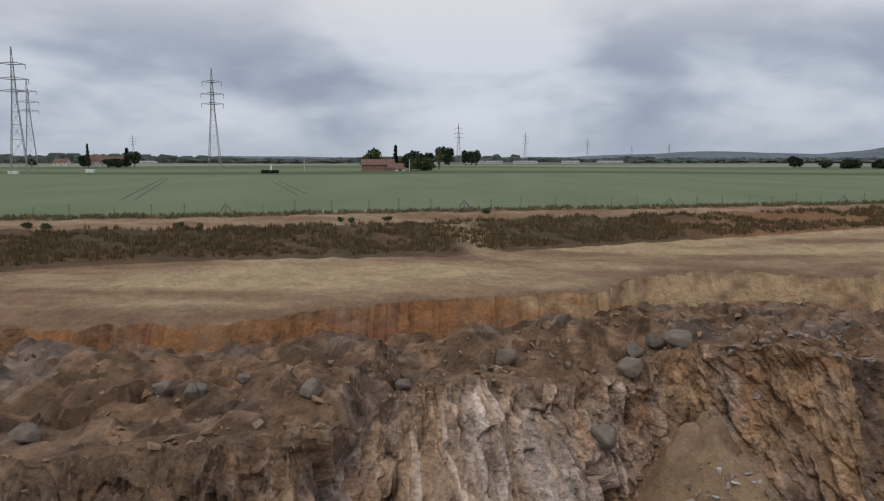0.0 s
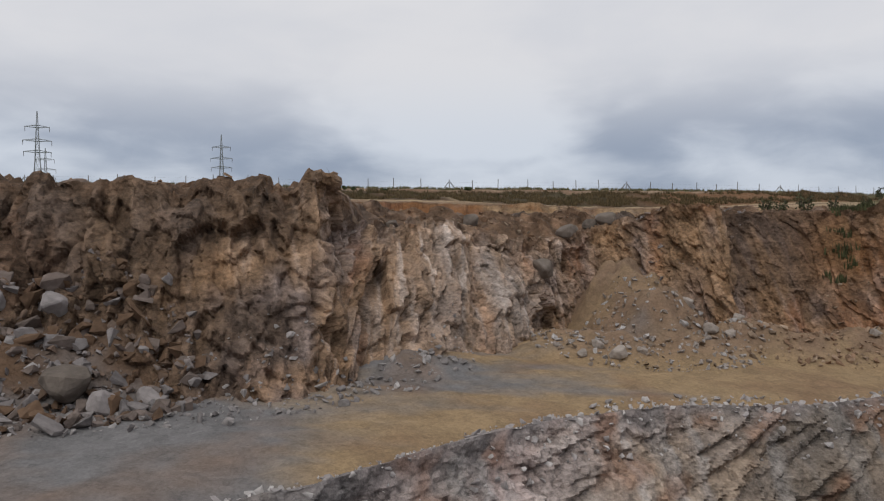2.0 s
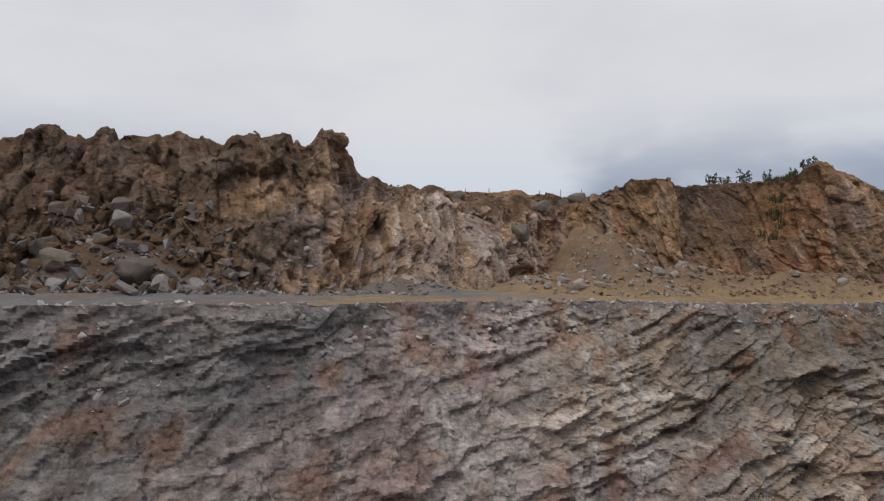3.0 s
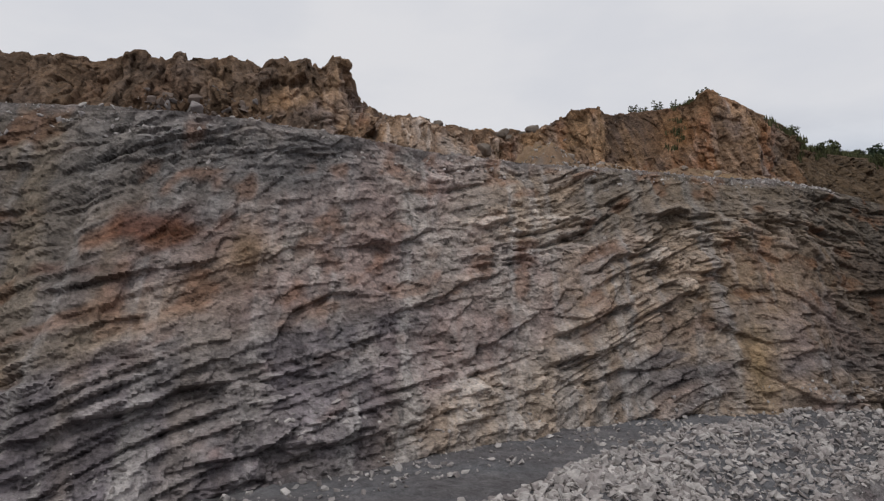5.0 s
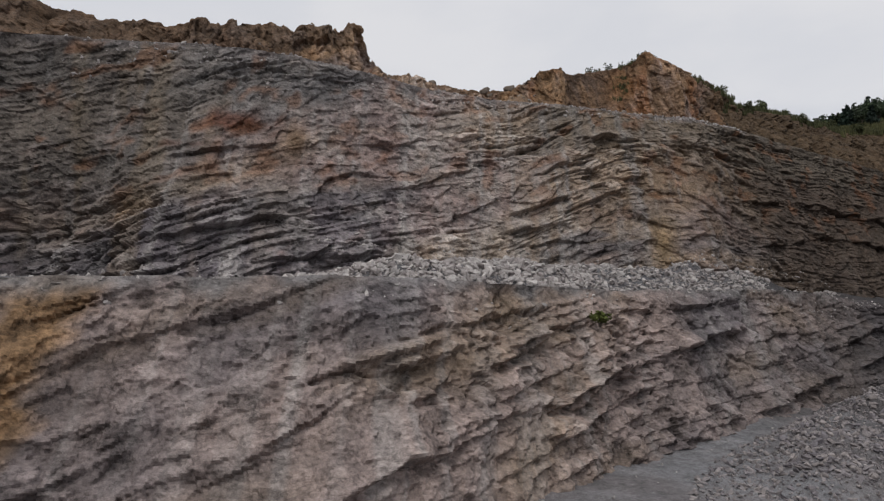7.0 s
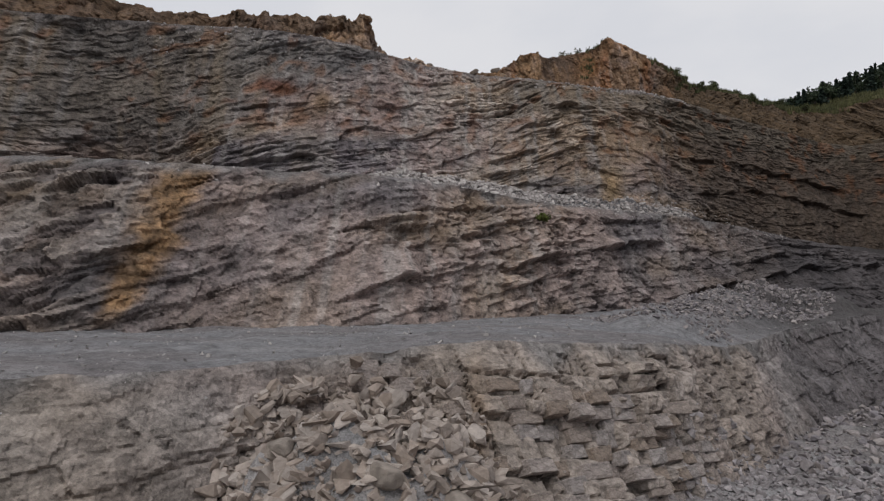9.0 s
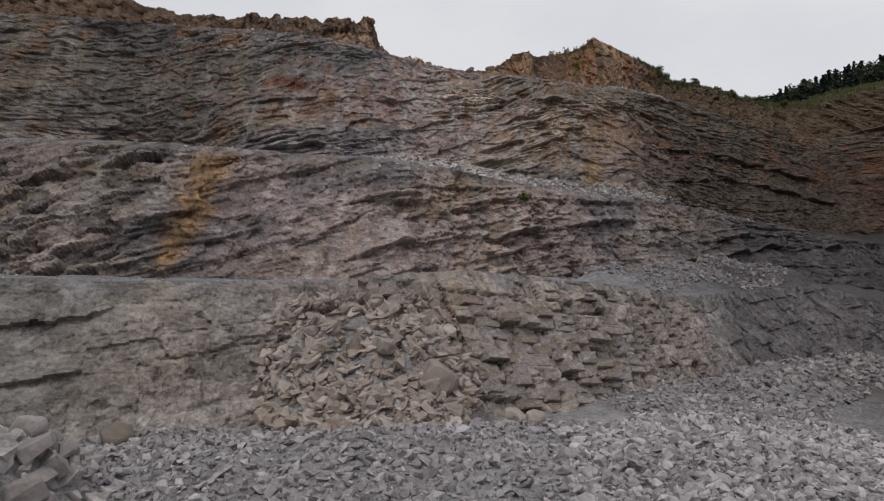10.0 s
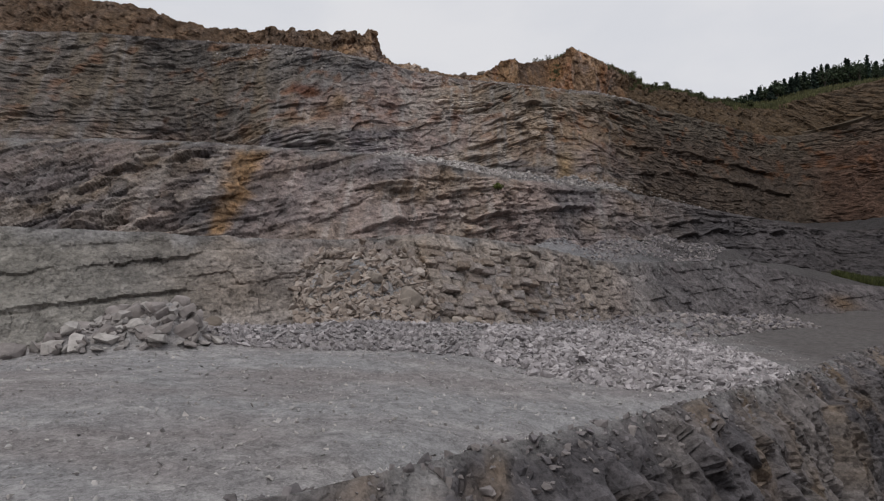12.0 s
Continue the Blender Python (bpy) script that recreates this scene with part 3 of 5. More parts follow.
    x, y, z = p[..., 0], p[..., 1], p[..., 2]
    o = u * 0
    w = z - slope_of_beds(x, BEDS_3) + 0.5 * fbm(u * 0.09, z * 0.12, o, 3, 50) + 0.2 * fbm(u * 0.18, z * 0.3, o + 3, 3, 24)
    a, ja, na = blocks(u, w, 7.0, 2.8, 5)
    b, jb, nb = blocks(u + 0.3 * w, w, 2.1, 0.95, 6)
    e, je, ne = blocks(u - 0.5 * w, w, 0.7, 0.42, 7)
    f, jf, nf = cells(0.65 * u + 0.2 * w, 1.1 * w, 1.3, 18)
    g, jg, ng = blocks(u, w, 2.6, 1.3, 9, 0.5, 0.7)
    west = np.clip((-12.5 - x) / 2.5, 0, 1)
    s, js, ns = cells(u + 0.4 * z, z, 0.5, 19)
    rough = np.clip(0.5 + 0.9 * fbm(u * 0.08, z * 0.15, o, 2, 55) + 0.5 * bell(p, (14, -20, -45), (9, 20, 3.5)) + 0.6 * np.clip((-13 - x) / 3, 0, 1), 0.4, 1.25)
    d = 0.9 * fbm(u * 0.07, z * 0.06, o, 3, 51) + 0.5 * (a - 0.5) + rough * (0.66 * (b - 0.5) + 0.4 * (e - 0.5) - 0.16 * jb) + 0.14 * (s - 0.5) + 0.42 * (f - 0.5) + 0.8 * west * (g - 0.5) - 0.12 * ja + 0.06 * fbm(u * 1.1, z * 1.1, o, 3, 52)
    for line, out, high, seed in (
            ([(0, -53.2), (1.6, -52.5), (6.4, -50.7), (13.8, -49.4), (22, -47.8), (36, -45.3)], 1.2, 1.5, 140),
            ([(33, -53), (37.6, -52.1), (58.5, -48.6), (80, -47.5)], 1.2, 1.6, 142),
            ([(2, -46.6), (9, -46.4), (17, -44.4), (26, -43.4)], 0.6, 1.0, 144),
            ([(-28, -47), (-19.3, -44.4), (-12, -42.4)], 1.0, 1.4, 146),
            ([(-28, -54), (-17.7, -50.9), (-11.5, -47.8)], 1.0, 1.6, 148),
            ([(-9, -52.6), (-3, -50), (3, -47.6)], 0.5, 1.2, 150),
            ([(5, -53.6), (14, -52.2), (24, -50.4)], 0.5, 0.9, 152)):
        d = d + crevice(u, x, z, line, out, high, seed)
    c = blend(np.broadcast_to(GREY * np.array([1.42, 1.25, 1.17]), p.shape), SLATE * np.array([1.1, 1.05, 1.02]), 0.2 + 0.9 * fbm(u * 0.08, z * 0.12, o, 3, 53) + 0.35 * np.clip((6 - x) / 10, 0, 1))
    c = blend(c, TAN, 0.05 + 0.6 * fbm(u * 0.1, w * 0.3, o, 3, 54) + 0.08 * bell(p, (16, -20, -48), (10, 20, 8)))
    c = blend(c, PALE, 0.5 * np.clip(fbm(u * 1.1, z * 0.06, o, 3, 56) - 0.05, 0, 1))
    seam = -12.7 + 0.06 * (z + 48) + 0.4 * fbm(z * 0.6, u * 0.4, o, 4, 66)
    c = blend(c, np.array([0.37, 0.225, 0.115])[None, None] * (1.0 + 0.35 * fbm(u * 1.3, z * 1.3, o, 4, 23))[..., None], 0.92 * np.clip(1.5 + 0.3 * fbm(u * 0.9, z * 0.9, o, 3, 22) - np.abs(x - seam) / (1.2 + 0.09 * (z + 48)), 0, 1) * np.clip((z + 54.5) / 1.5, 0, 1))
    c = blend(c, OCHRE * 0.9, 0.7 * bell(p, (55, 9, -46), (1.0, 9, 1.8)))
    c = blend(c, PALE * np.array([0.92, 0.85, 0.78]), 0.7 * west * np.clip(2.2 * ng - 1.1, 0, 1))
    c = blend(c, SLATE * 0.75, 0.6 * west * np.clip(1 - 2.5 * ng, 0, 1))
    # lower right dimmed in colour in place of vignette; far wing is darker rock
    c = blend(c, SLATE * 0.85, 0.4 * np.clip((x - 16) / 8, 0, 1) * np.clip((-45.5 - z) / 2, 0, 1))
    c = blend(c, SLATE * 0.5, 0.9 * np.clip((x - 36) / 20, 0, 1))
    # tone varies by block; west end dimmed in colour as a lens dims it
    c = c * (0.74 + 0.36 * nb + 0.22 * nf)[..., None] * (1 - 0.22 * np.clip((-8 - x) / 8, 0, 1))[..., None]
    return d, c * (0.84 + 0.32 * ns)[..., None]


def relief_fourth(p, u):
    x, y, z = p[..., 0], p[..., 1], p[..., 2]
    o = u * 0
    w = z - slope_of_beds(x, [(-60, 0.05), (-6, 0.12), (4, 0.25), (9, -0.15), (14, -0.3), (22, -0.2), (40, 0.12), (130, 0.05)]) + 0.2 * fbm(u * 0.12, z * 0.2, o, 3, 60)
    a, ja, na = blocks(u, w, 4.0, 1.7, 15, 0.2, 0.35)
    b, jb, nb = blocks(w - 0.12 * u, u + 0.45 * z, 1.0, 1.25, 16, 0.12, 0.25, 0.10)
    e, je, ne = blocks(w - 0.12 * u, u + 0.45 * z, 0.6, 0.7, 17, 0.12, 0.25)
    f, jf, nf = cells(u + 0.8 * z, z, 1.8, 31)
    s, js, ns = cells(u, z, 0.42, 29)
    r, jr, nr = cells(u, z, 0.95, 30)
    jointed = np.clip(1.2 * bell(p, (15, -58, -58), (7, 30, 9)) + 0.5 * bell(p, (26, -45, -59), (5, 30, 9)), 0, 1)
    broken = np.clip(1.3 * bell(p, (5.5, -62, -58), (3.2, 30, 9)), 0, 1)
    right = np.clip((x - 30) / 8, 0, 1)
    d = 0.6 * fbm(u * 0.09, z * 0.08, o, 3, 61) + (0.3 * (1 - 0.7 * jointed) + 0.25 * right) * (a - 0.5) - 0.14 * (1 - right) * ja * np.clip(0.5 + 1.5 * fbm(u * 0.2, z * 0.3, o, 2, 69), 0, 1) + (0.1 + 0.95 * jointed) * (b - 0.5) + 0.3 * jointed * (e - 0.5) - (0.04 + 0.5 * jointed) * jb + 0.3 * (1 - jointed) * (0.3 + 0.7 * right) * (f - 0.5)
    d = d + (0.08 + 0.4 * broken) * (s - 0.5) + 0.9 * broken * (r - 0.5) - 0.6 * broken + 0.08 * fbm(u * 1.1, z * 1.1, o, 3, 62)
    d = d + crevice(u, x, z, [(-20, -58.6), (-4.7, -56.5), (-2, -56), (2.5, -55.2)], 0.34, 0.7, 154) + crevice(u, x, z, [(-16, -60.6), (-6, -59.2), (3, -57.8)], 0.3, 1.2, 156)
    d = d + ledge(u, w, -56.6, x, -60, -8, 0.28, 0.8, 67) + ledge(u, w, -59.2, x, -8, 3, 0.25, 1.2, 68)
    c = blend(np.broadcast_to(GREY * np.array([1.25, 1.17, 1.12]), p.shape), PALE, 0.12 + 0.7 * fbm(u * 0.12, z * 0.2, o, 3, 63))
    c = blend(c, np.array([0.30, 0.255, 0.215]), 0.12 + 0.5 * jointed + 0.5 * fbm(u * 0.15, z * 0.3, o, 3, 64))
    c = blend(c, OCHRE, 0.6 * bell(p, (10.3, -60, -57.5), (0.45, 9, 2.2)))
    c = blend(c, np.array([0.245, 0.24, 0.215]), 0.4 * np.clip((-5 - x) / 6, 0, 1))
    # right end of the grey rock dimmed in its colour to follow lens vignette
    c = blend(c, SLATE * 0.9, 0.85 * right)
    c = blend(c, OCHRE * 0.5, 0.7 * bell(p, (77, 4, -61.5), (4, 9, 1.4)))
    c = blend(c, np.array([0.40, 0.345, 0.31]), 0.6 * jointed)
    # left end dimmed likewise, vignette painted over its greenish grey
    c = blend(c, np.array([0.21, 0.205, 0.188]), 0.55 * np.clip((-3 - x) / 5, 0, 1))
    return d, c * (0.82 + 0.26 * nb + 0.12 * nf)[..., None] * (0.92 + 0.16 * ns)[..., None]


def relief_fifth(p, u):
    x, y, z = p[..., 0], p[..., 1], p[..., 2]
    o = u * 0
    w = z + 0.6 * u + 0.6 * fbm(u * 0.10, z * 0.12, o, 3, 70)
    a, ja, na = blocks(u, w, 3.0, 1.4, 25)
    b, jb, nb = blocks(u + 0.3 * w, w, 1.2, 0.55, 26)
    s, js, ns = cells(u, z, 0.6, 39)
    d = 0.7 * fbm(u * 0.1, z * 0.1, o, 3, 71) + 0.9 * (a - 0.5) + 0.5 * (b - 0.5) - 0.15 * ja + 0.25 * (s - 0.5)
    c = blend(np.broadcast_to(GREY * 0.72, p.shape), SLATE * 0.7, 0.6 + 0.9 * fbm(u * 0.2, z * 0.2, o, 3, 72))
    c = blend(c, TAN * 0.7, 0.7 * fbm(u * 0.5, z * 0.4, o, 3, 73))
    return d, c * (0.78 + 0.44 * nb)[..., None]


FACES = [
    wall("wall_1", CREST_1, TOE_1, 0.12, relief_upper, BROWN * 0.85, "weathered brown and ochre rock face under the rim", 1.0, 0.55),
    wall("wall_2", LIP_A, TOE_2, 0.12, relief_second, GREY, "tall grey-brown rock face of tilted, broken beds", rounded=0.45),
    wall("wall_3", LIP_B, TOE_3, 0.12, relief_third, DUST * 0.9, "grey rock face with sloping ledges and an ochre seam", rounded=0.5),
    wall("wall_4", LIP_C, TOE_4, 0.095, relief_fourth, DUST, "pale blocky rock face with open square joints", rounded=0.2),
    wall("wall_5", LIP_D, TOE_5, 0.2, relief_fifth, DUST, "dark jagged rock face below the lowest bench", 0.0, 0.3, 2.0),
]


def bench(name, back, front, step, mounds, tint, label):
    """A working floor between the toe of one face and the edge of the next, with heaps of spoil on it."""
    xs, run = stations(front, step, -79, 147)
    lines = [moved(back, 3.0, 0.5), back, moved(front, 3.0, 0.02), moved(front, 1.1, -0.3)]
    depth = np.mean([np.interp(0, [q[0] for q in back], [q[1] for q in back]) - np.interp(0, [q[0] for q in front], [q[1] for q in front])])
    p = sheet_points(lines, xs, [6, int(max(depth, 8) / step), 4])
    x, y = p[..., 0], p[..., 1]
    rise = 0.10 * fbm(x * 0.5, y * 0.5, x * 0, 4, 80) + 0.18 * fbm(x * 0.08, y * 0.08, x * 0, 2, 81)
    for mx, my, rx, ry, h, turn in mounds:
        c, s = math.cos(turn), math.sin(turn)
        du, dv = ((x - mx) * c + (y - my) * s) / rx, ((y - my) * c - (x - mx) * s) / ry
        k = np.clip(1 - (du * du + dv * dv), 0, 1)
        rise = rise + h * k * (1 + 0.4 * fbm(x * 0.4, y * 0.4, x * 0, 5, 83))
    p[..., 2] += rise
    ob = grid_object(name, p, tint(p, rise), DIRT if tint is tint_a else GRAVEL, True)
    tagged(ob, label, "quarry floor", kind="structure")
    return p


def tint_a(p, rise):
    x, y = p[..., 0], p[..., 1]
    c = blend(np.broadcast_to(SAND * np.array([0.76, 0.71, 0.66]), p.shape), DUST * 0.66, np.clip(0.4 + (2 - x) / 22 + 0.9 * fbm(x * 0.12, y * 0.25, x * 0, 4, 84), 0, 1))
    c = blend(c, CLAY, 0.5 * fbm(x * 0.3, y * 0.3, x * 0, 3, 85))
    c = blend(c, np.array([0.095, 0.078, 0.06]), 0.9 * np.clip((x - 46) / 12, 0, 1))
    return blend(c, np.where((x < -3)[..., None], BROWN * 0.7, TAN * 0.6 + ORANGE * 0.25), np.clip(0.8 + 0.5 * fbm(x * 0.5, y * 0.5, x * 0 + 4, 3, 89), 0, 1) * np.clip(rise - 0.25, 0, 1))


def tint_dark(p, rise):
    return tint_grey(p, rise) * np.array([0.5, 0.51, 0.53])


def tint_grey(p, rise):
    x, y = p[..., 0], p[..., 1]
    c = blend(np.broadcast_to(DUST, p.shape), GREY, 0.4 + 0.9 * fbm(x * 0.15, y * 0.3, x * 0, 4, 86))
    c = blend(c, PALE, 0.5 * fbm(x * 0.3, y * 0.7, x * 0, 3, 87))
    # floor darkens past x 30: the lens's dim right side painted into the colour
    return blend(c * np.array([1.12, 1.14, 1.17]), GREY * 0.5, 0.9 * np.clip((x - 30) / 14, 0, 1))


MOUNDS_A = [(14, 36, 8, 5.5, 1.4, 0.1), (17.4, 47.5, 5.6, 14, 4.9, 0.1), (22, 37.5, 7, 4.5, 1.6, 0.2), (-18.5, 21.5, 7.5, 5.6, 4.0, 0.3), (34, 36, 13, 4.5, 1.6, 0.1), (20, 33, 4, 2.2, 1.0, 0.1), (1, 29, 5, 3, 0.8, 0.8)]
MOUNDS_B = [(8, -15.5, 13, 4.2, 1.1, 0.75), (23, 0, 18, 5.6, 1.5, 0.7), (38, 10.5, 10, 4, 1.2, 0.5)]
MOUNDS_C = [(38, -14, 14, 6, 2.2, 0.9), (52, 0, 16, 6, 2.4, 0.7), (26, -34, 7, 4, 1.5, 0.9)]
MOUNDS_D = [(-5, -79.2, 4.8, 3.6, 2.0, 0.3), (12, -71, 18, 5, 0.6, 0.25), (24, -70, 13, 8, 0.35, 0.9), (6.3, -64.2, 6.2, 5.2, 4.0, 0.2), (38, -40, 14, 5, 1.2, 0.9)]
def tint_dusty(p, rise):
    return tint_grey(p, rise) * np.array([0.76, 0.77, 0.79])


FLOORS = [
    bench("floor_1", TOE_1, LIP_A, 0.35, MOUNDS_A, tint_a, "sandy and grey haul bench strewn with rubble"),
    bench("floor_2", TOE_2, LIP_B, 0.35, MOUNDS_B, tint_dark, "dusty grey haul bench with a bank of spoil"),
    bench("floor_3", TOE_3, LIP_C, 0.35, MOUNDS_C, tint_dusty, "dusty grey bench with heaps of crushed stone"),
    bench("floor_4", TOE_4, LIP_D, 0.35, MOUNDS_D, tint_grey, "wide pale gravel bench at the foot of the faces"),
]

# ---- the land above the pit: spoil shelf, cut, haul road, bank, track, and the fields to the horizon ----
SHELF = [(-95, 34, -4.6), (-60, 36, -4.8), (-30, 38, -4.2), (-21, 40.5, -4.0), (-12, 38, -5.0), (-5, 44.5, -5.6), (3, 49.5, -6.2), (10, 56, -5.6), (20, 58, -6.2), (30, 54, -5.6), (45, 55, -6.6), (60, 64, -7.8), (75, 74, -6.8), (92, 86, -7.2), (104, 84, -7), (112, 78, -4.8), (130, 72, -3)]
CUT_LOW = [(-95, 38, -5.0), (-60, 40, -5.2), (-30, 45, -5.6), (-12, 49.3, -6.0), (0, 55, -6.2), (11, 59.8, -6.4), (20, 66, -6.6), (28, 70, -6.8), (40, 67, -6.8), (60, 73, -6), (75, 80, -4.5), (92, 92, -5.5), (104, 92, -5), (112, 88, -2.5), (130, 84, -0.5)]
CUT_TOP = [(-95, 40.5, -3.9), (-60, 42, -4), (-30, 46.5, -4.1), (-11.4, 50.8, -4.3), (-3.7, 55.6, -4.3), (6, 60.3, -4.3), (11.4, 61.2, -4.4), (26.6, 73.9, -4.4), (39, 70.5, -4.4), (60, 77, -4.2), (75, 86, -3.6), (92, 97, -4), (104, 98, -3), (112, 96, -0.5), (130, 94, 2)]
ROAD_FAR = [(-95, 58, -2.9), (-60, 61, -3), (-40, 64.6, -3), (-22, 72, -3), (1, 74.5, -3), (14, 84, -3.3), (30, 91.5, -3.3), (47, 96, -2.8), (60, 98.5, -2.2), (92, 106, -2), (104, 108, -1), (112, 108, 1), (130, 108, 4)]
BANK_TOP = [(-95, 72, -0.6), (-48, 77.8, -0.7), (-27.7, 81.5, -0.7), (-12.6, 87, -0.7), (1.2, 93.5, -1.0), (16, 96.8, -0.6), (36, 101, -0.4), (60, 105.5, -0.2), (92, 114, -0.5), (104, 118, 0), (112, 120, 1.5), (130, 122, 4)]
TRACK_FAR = [(-95, 79, 0), (-50, 83.5, 0), (-27, 88, 0), (-13, 93.2, 0), (2.7, 97, 0), (16, 99.5, 0.1), (36, 103.5, 0.1), (60, 110, 0.1), (92, 121, 0), (104, 125, 0.2), (112, 128, 1.5), (130, 135, 4)]
VERGE = moved(TRACK_FAR, 2.2, 0.25)
land_lines = [moved(CREST_1, 1.6, -0.7), SHELF, CUT_LOW, CUT_TOP, ROAD_FAR, BANK_TOP, TRACK_FAR, VERGE]
xs, run = stations(CREST_1, 0.26, -90, 149)
land = sheet_points(land_lines, xs, [44, 30, 18, 44, 26, 16, 6])
x, y, z = land[..., 0], land[..., 1], land[..., 2]
order = np.repeat(np.arange(8), [44, 30, 18, 44, 26, 16, 6, 1])[:, None] + 0 * x
steps = np.concatenate([i + np.arange(k) / k for i, k in enumerate([44, 30, 18, 44, 26, 16, 6])] + [[7.0]])[:, None] + 0 * x
grain = fbm(x * 0.3, y * 0.3, x * 0, 4, 90)
start = np.clip((np.arange(land.shape[0])[:, None] - 2) / 14.0, 0, 1) + 0 * x
rough = start * np.interp(steps, [0, 1, 2, 3, 3.15, 4, 4.2, 5, 5.1, 7], [0.6, 0.55, 0.5, 0.2, 0.1, 0.1, 0.3, 0.3, 0.1, 0.1])
land[..., 1] += np.interp(steps, [1.0, 2.0, 3.0, 3.35], [0, 1, 1, 0]) * 1.5 * fbm(x * 0.22, z * 0, x * 0 + 3, 5, 91, 0.6)
land[..., 2] += rough * fbm(x * 0.45, y * 0.45, x * 0, 4, 92)
clods, edge, number = cells(x, y, 1.3, 96)
land[..., 2] += start * np.interp(steps, [1.5, 2.6], [0.45, 0]) * (clods - 0.5)
masses, edge, number = cells(x + 0.8 * grain, y * 0.8, 3.4, 99)
land[..., 2] += start * np.interp(steps, [1.3, 2.2], [0.5, 0]) * (masses - 0.5)
gully = np.clip(fbm(x * 0.4, x * 0, x * 0, 4, 74), -0.2, 1)
land[..., 2] -= np.interp(steps, [1.0, 2.0, 2.7, 3.0], [0, 0.8, 0.7, 0]) * gully
soil = blend(np.broadcast_to(BROWN * 1.1, land.shape), np.array([0.215, 0.165, 0.135]), 0.1 + 0.9 * grain) * (0.75 + 0.5 * fbm(x * 0.9, y * 0.9, x * 0, 3, 88))[..., None].clip(0.5, 1.3)
cut = blend(np.broadcast_to(ORANGE, land.shape), SAND, 0.75 * np.clip((x - 7) / 14 + 1.0 * fbm(x * 0.3 + z * 0.25, z * 0.7, x * 0, 4, 93), 0, 1))
cut = blend(cut, RUST * 1.2, 0.6 * np.clip(1.2 * fbm(x * 0.5 - z * 0.4, z * 0.6, x * 0 + 5, 4, 97), 0, 1))
cut = blend(cut, soil, 0.6 * np.clip(0.1 + fbm(x * 0.5, z * 0.9, x * 0 + 8, 4, 98), 0, 1))
road = blend(np.broadcast_to(SAND * 0.92, land.shape), CLAY, 0.38 + 0.8 * fbm(x * 0.06, y * 0.3, x * 0, 5, 94) + 0.6 * np.clip((-18 - x) / 30, 0, 1))
road = blend(road, CLAY * 0.85, 0.9 * np.clip(1.1 - np.abs(y - np.interp(x, [q[0] for q in CUT_TOP], [q[1] for q in CUT_TOP])) / 4.5 + 0.4 * grain, 0, 1))
bank = blend(np.broadcast_to(np.array([0.12, 0.076, 0.044]), land.shape), np.array([0.085, 0.066, 0.035]), 0.5 + 0.9 * grain)
bank = blend(bank, SAND * 0.75, 0.9 * np.clip(1.3 - np.abs(x - 3.4 + 0.22 * (y - 85)) / 2.6 + 0.3 * grain, 0, 1))
bank = blend(bank, CLAY * 0.5 + ORANGE * 0.5, 0.8 * np.clip((x - 30) / 8 + 0.4 * grain, 0, 1))
track = blend(np.broadcast_to(np.array([0.33, 0.235, 0.155]), land.shape), CLAY, 0.4 + 0.8 * fbm(x * 0.1, y * 0.6, x * 0, 3, 95))
verge = blend(np.broadcast_to(np.array([0.13, 0.11, 0.06]), land.shape), CLAY * 0.8, 0.4 + grain)
layer = order[..., None]
colours = np.select([layer < 1.5, layer < 2.5, layer < 3.5, layer < 4.5, layer < 5.5], [soil, cut, road, bank, track], verge)
grassy = np.array([0.11, 0.105, 0.05]) * (1 + 0.4 * grain)[..., None]
colours = blend(colours, grassy, np.clip((x - 62) / 16 + 0.5 * grain, 0, 0.9) * (order > 0.4))
shelf = grid_object("ground_rim", land, colours, SOIL, True)
flat_rows = (order[:-1, :-1] > 2.5).ravel()
shelf.data.polygons.foreach_set("use_smooth", flat_rows)
tagged(shelf, "bare ochre and sandy ground along the quarry rim", "ground", kind="structure")

FIELD, n, bsdf = material("crop_fields")
place = n.add("ShaderNodeTexCoord").outputs["Object"]
part_xyz = n.add("ShaderNodeSeparateXYZ")
n.put(part_xyz.inputs[0], place)
far = n.math("ADD", part_xyz.outputs["Y"], n.math("MULTIPLY", part_xyz.outputs["X"], 0.06))
far = n.math("ADD", far, n.math("MULTIPLY", n.noise(place, 0.006, 2.0), 60.0))
wheat = n.mix(n.ramp(n.noise(n.stretch(place, 1, 0.25, 1), 0.05, 6.0, 0.6), 0.3, 0.7), (0.125, 0.165, 0.092), (0.165, 0.200, 0.122))
wheat = n.mix(n.math("MULTIPLY", n.ramp(n.noise(place, 1.2, 5.0, 0.7), 0.3, 0.7), 0.35), wheat, (0.07, 0.10, 0.045))
for px, py, qx, qy in ((-108.6, 281, -52.6, 117.6), (-106.4, 281, -50.4, 117.6), (-61, 256, -29, 142.8), (-58.8, 256, -26.8, 142.8), (-180, 300, -104, 104), (-178, 300, -102, 104), (30, 300, 34, 130), (32, 300, 36, 130)):
    length = math.hypot(qx - px, qy - py)
    nx, ny = (qy - py) / length, -(qx - px) / length
    off = n.math("ADD", n.math("MULTIPLY", part_xyz.outputs["X"], nx), n.math("MULTIPLY", part_xyz.outputs["Y"], ny))
    off = n.math("ABSOLUTE", n.math("SUBTRACT", off, px * nx + py * ny))
    off = n.math("ADD", off, n.math("MULTIPLY", n.noise(place, 0.05, 3.0), 0.5))
    inside = n.math("MULTIPLY", n.ramp(part_xyz.outputs["Y"], py, py - 25), n.ramp(part_xyz.outputs["Y"], qy - 6, qy + 6))
    faint = 0.75 if px < -50 and px > -110 else 0.25
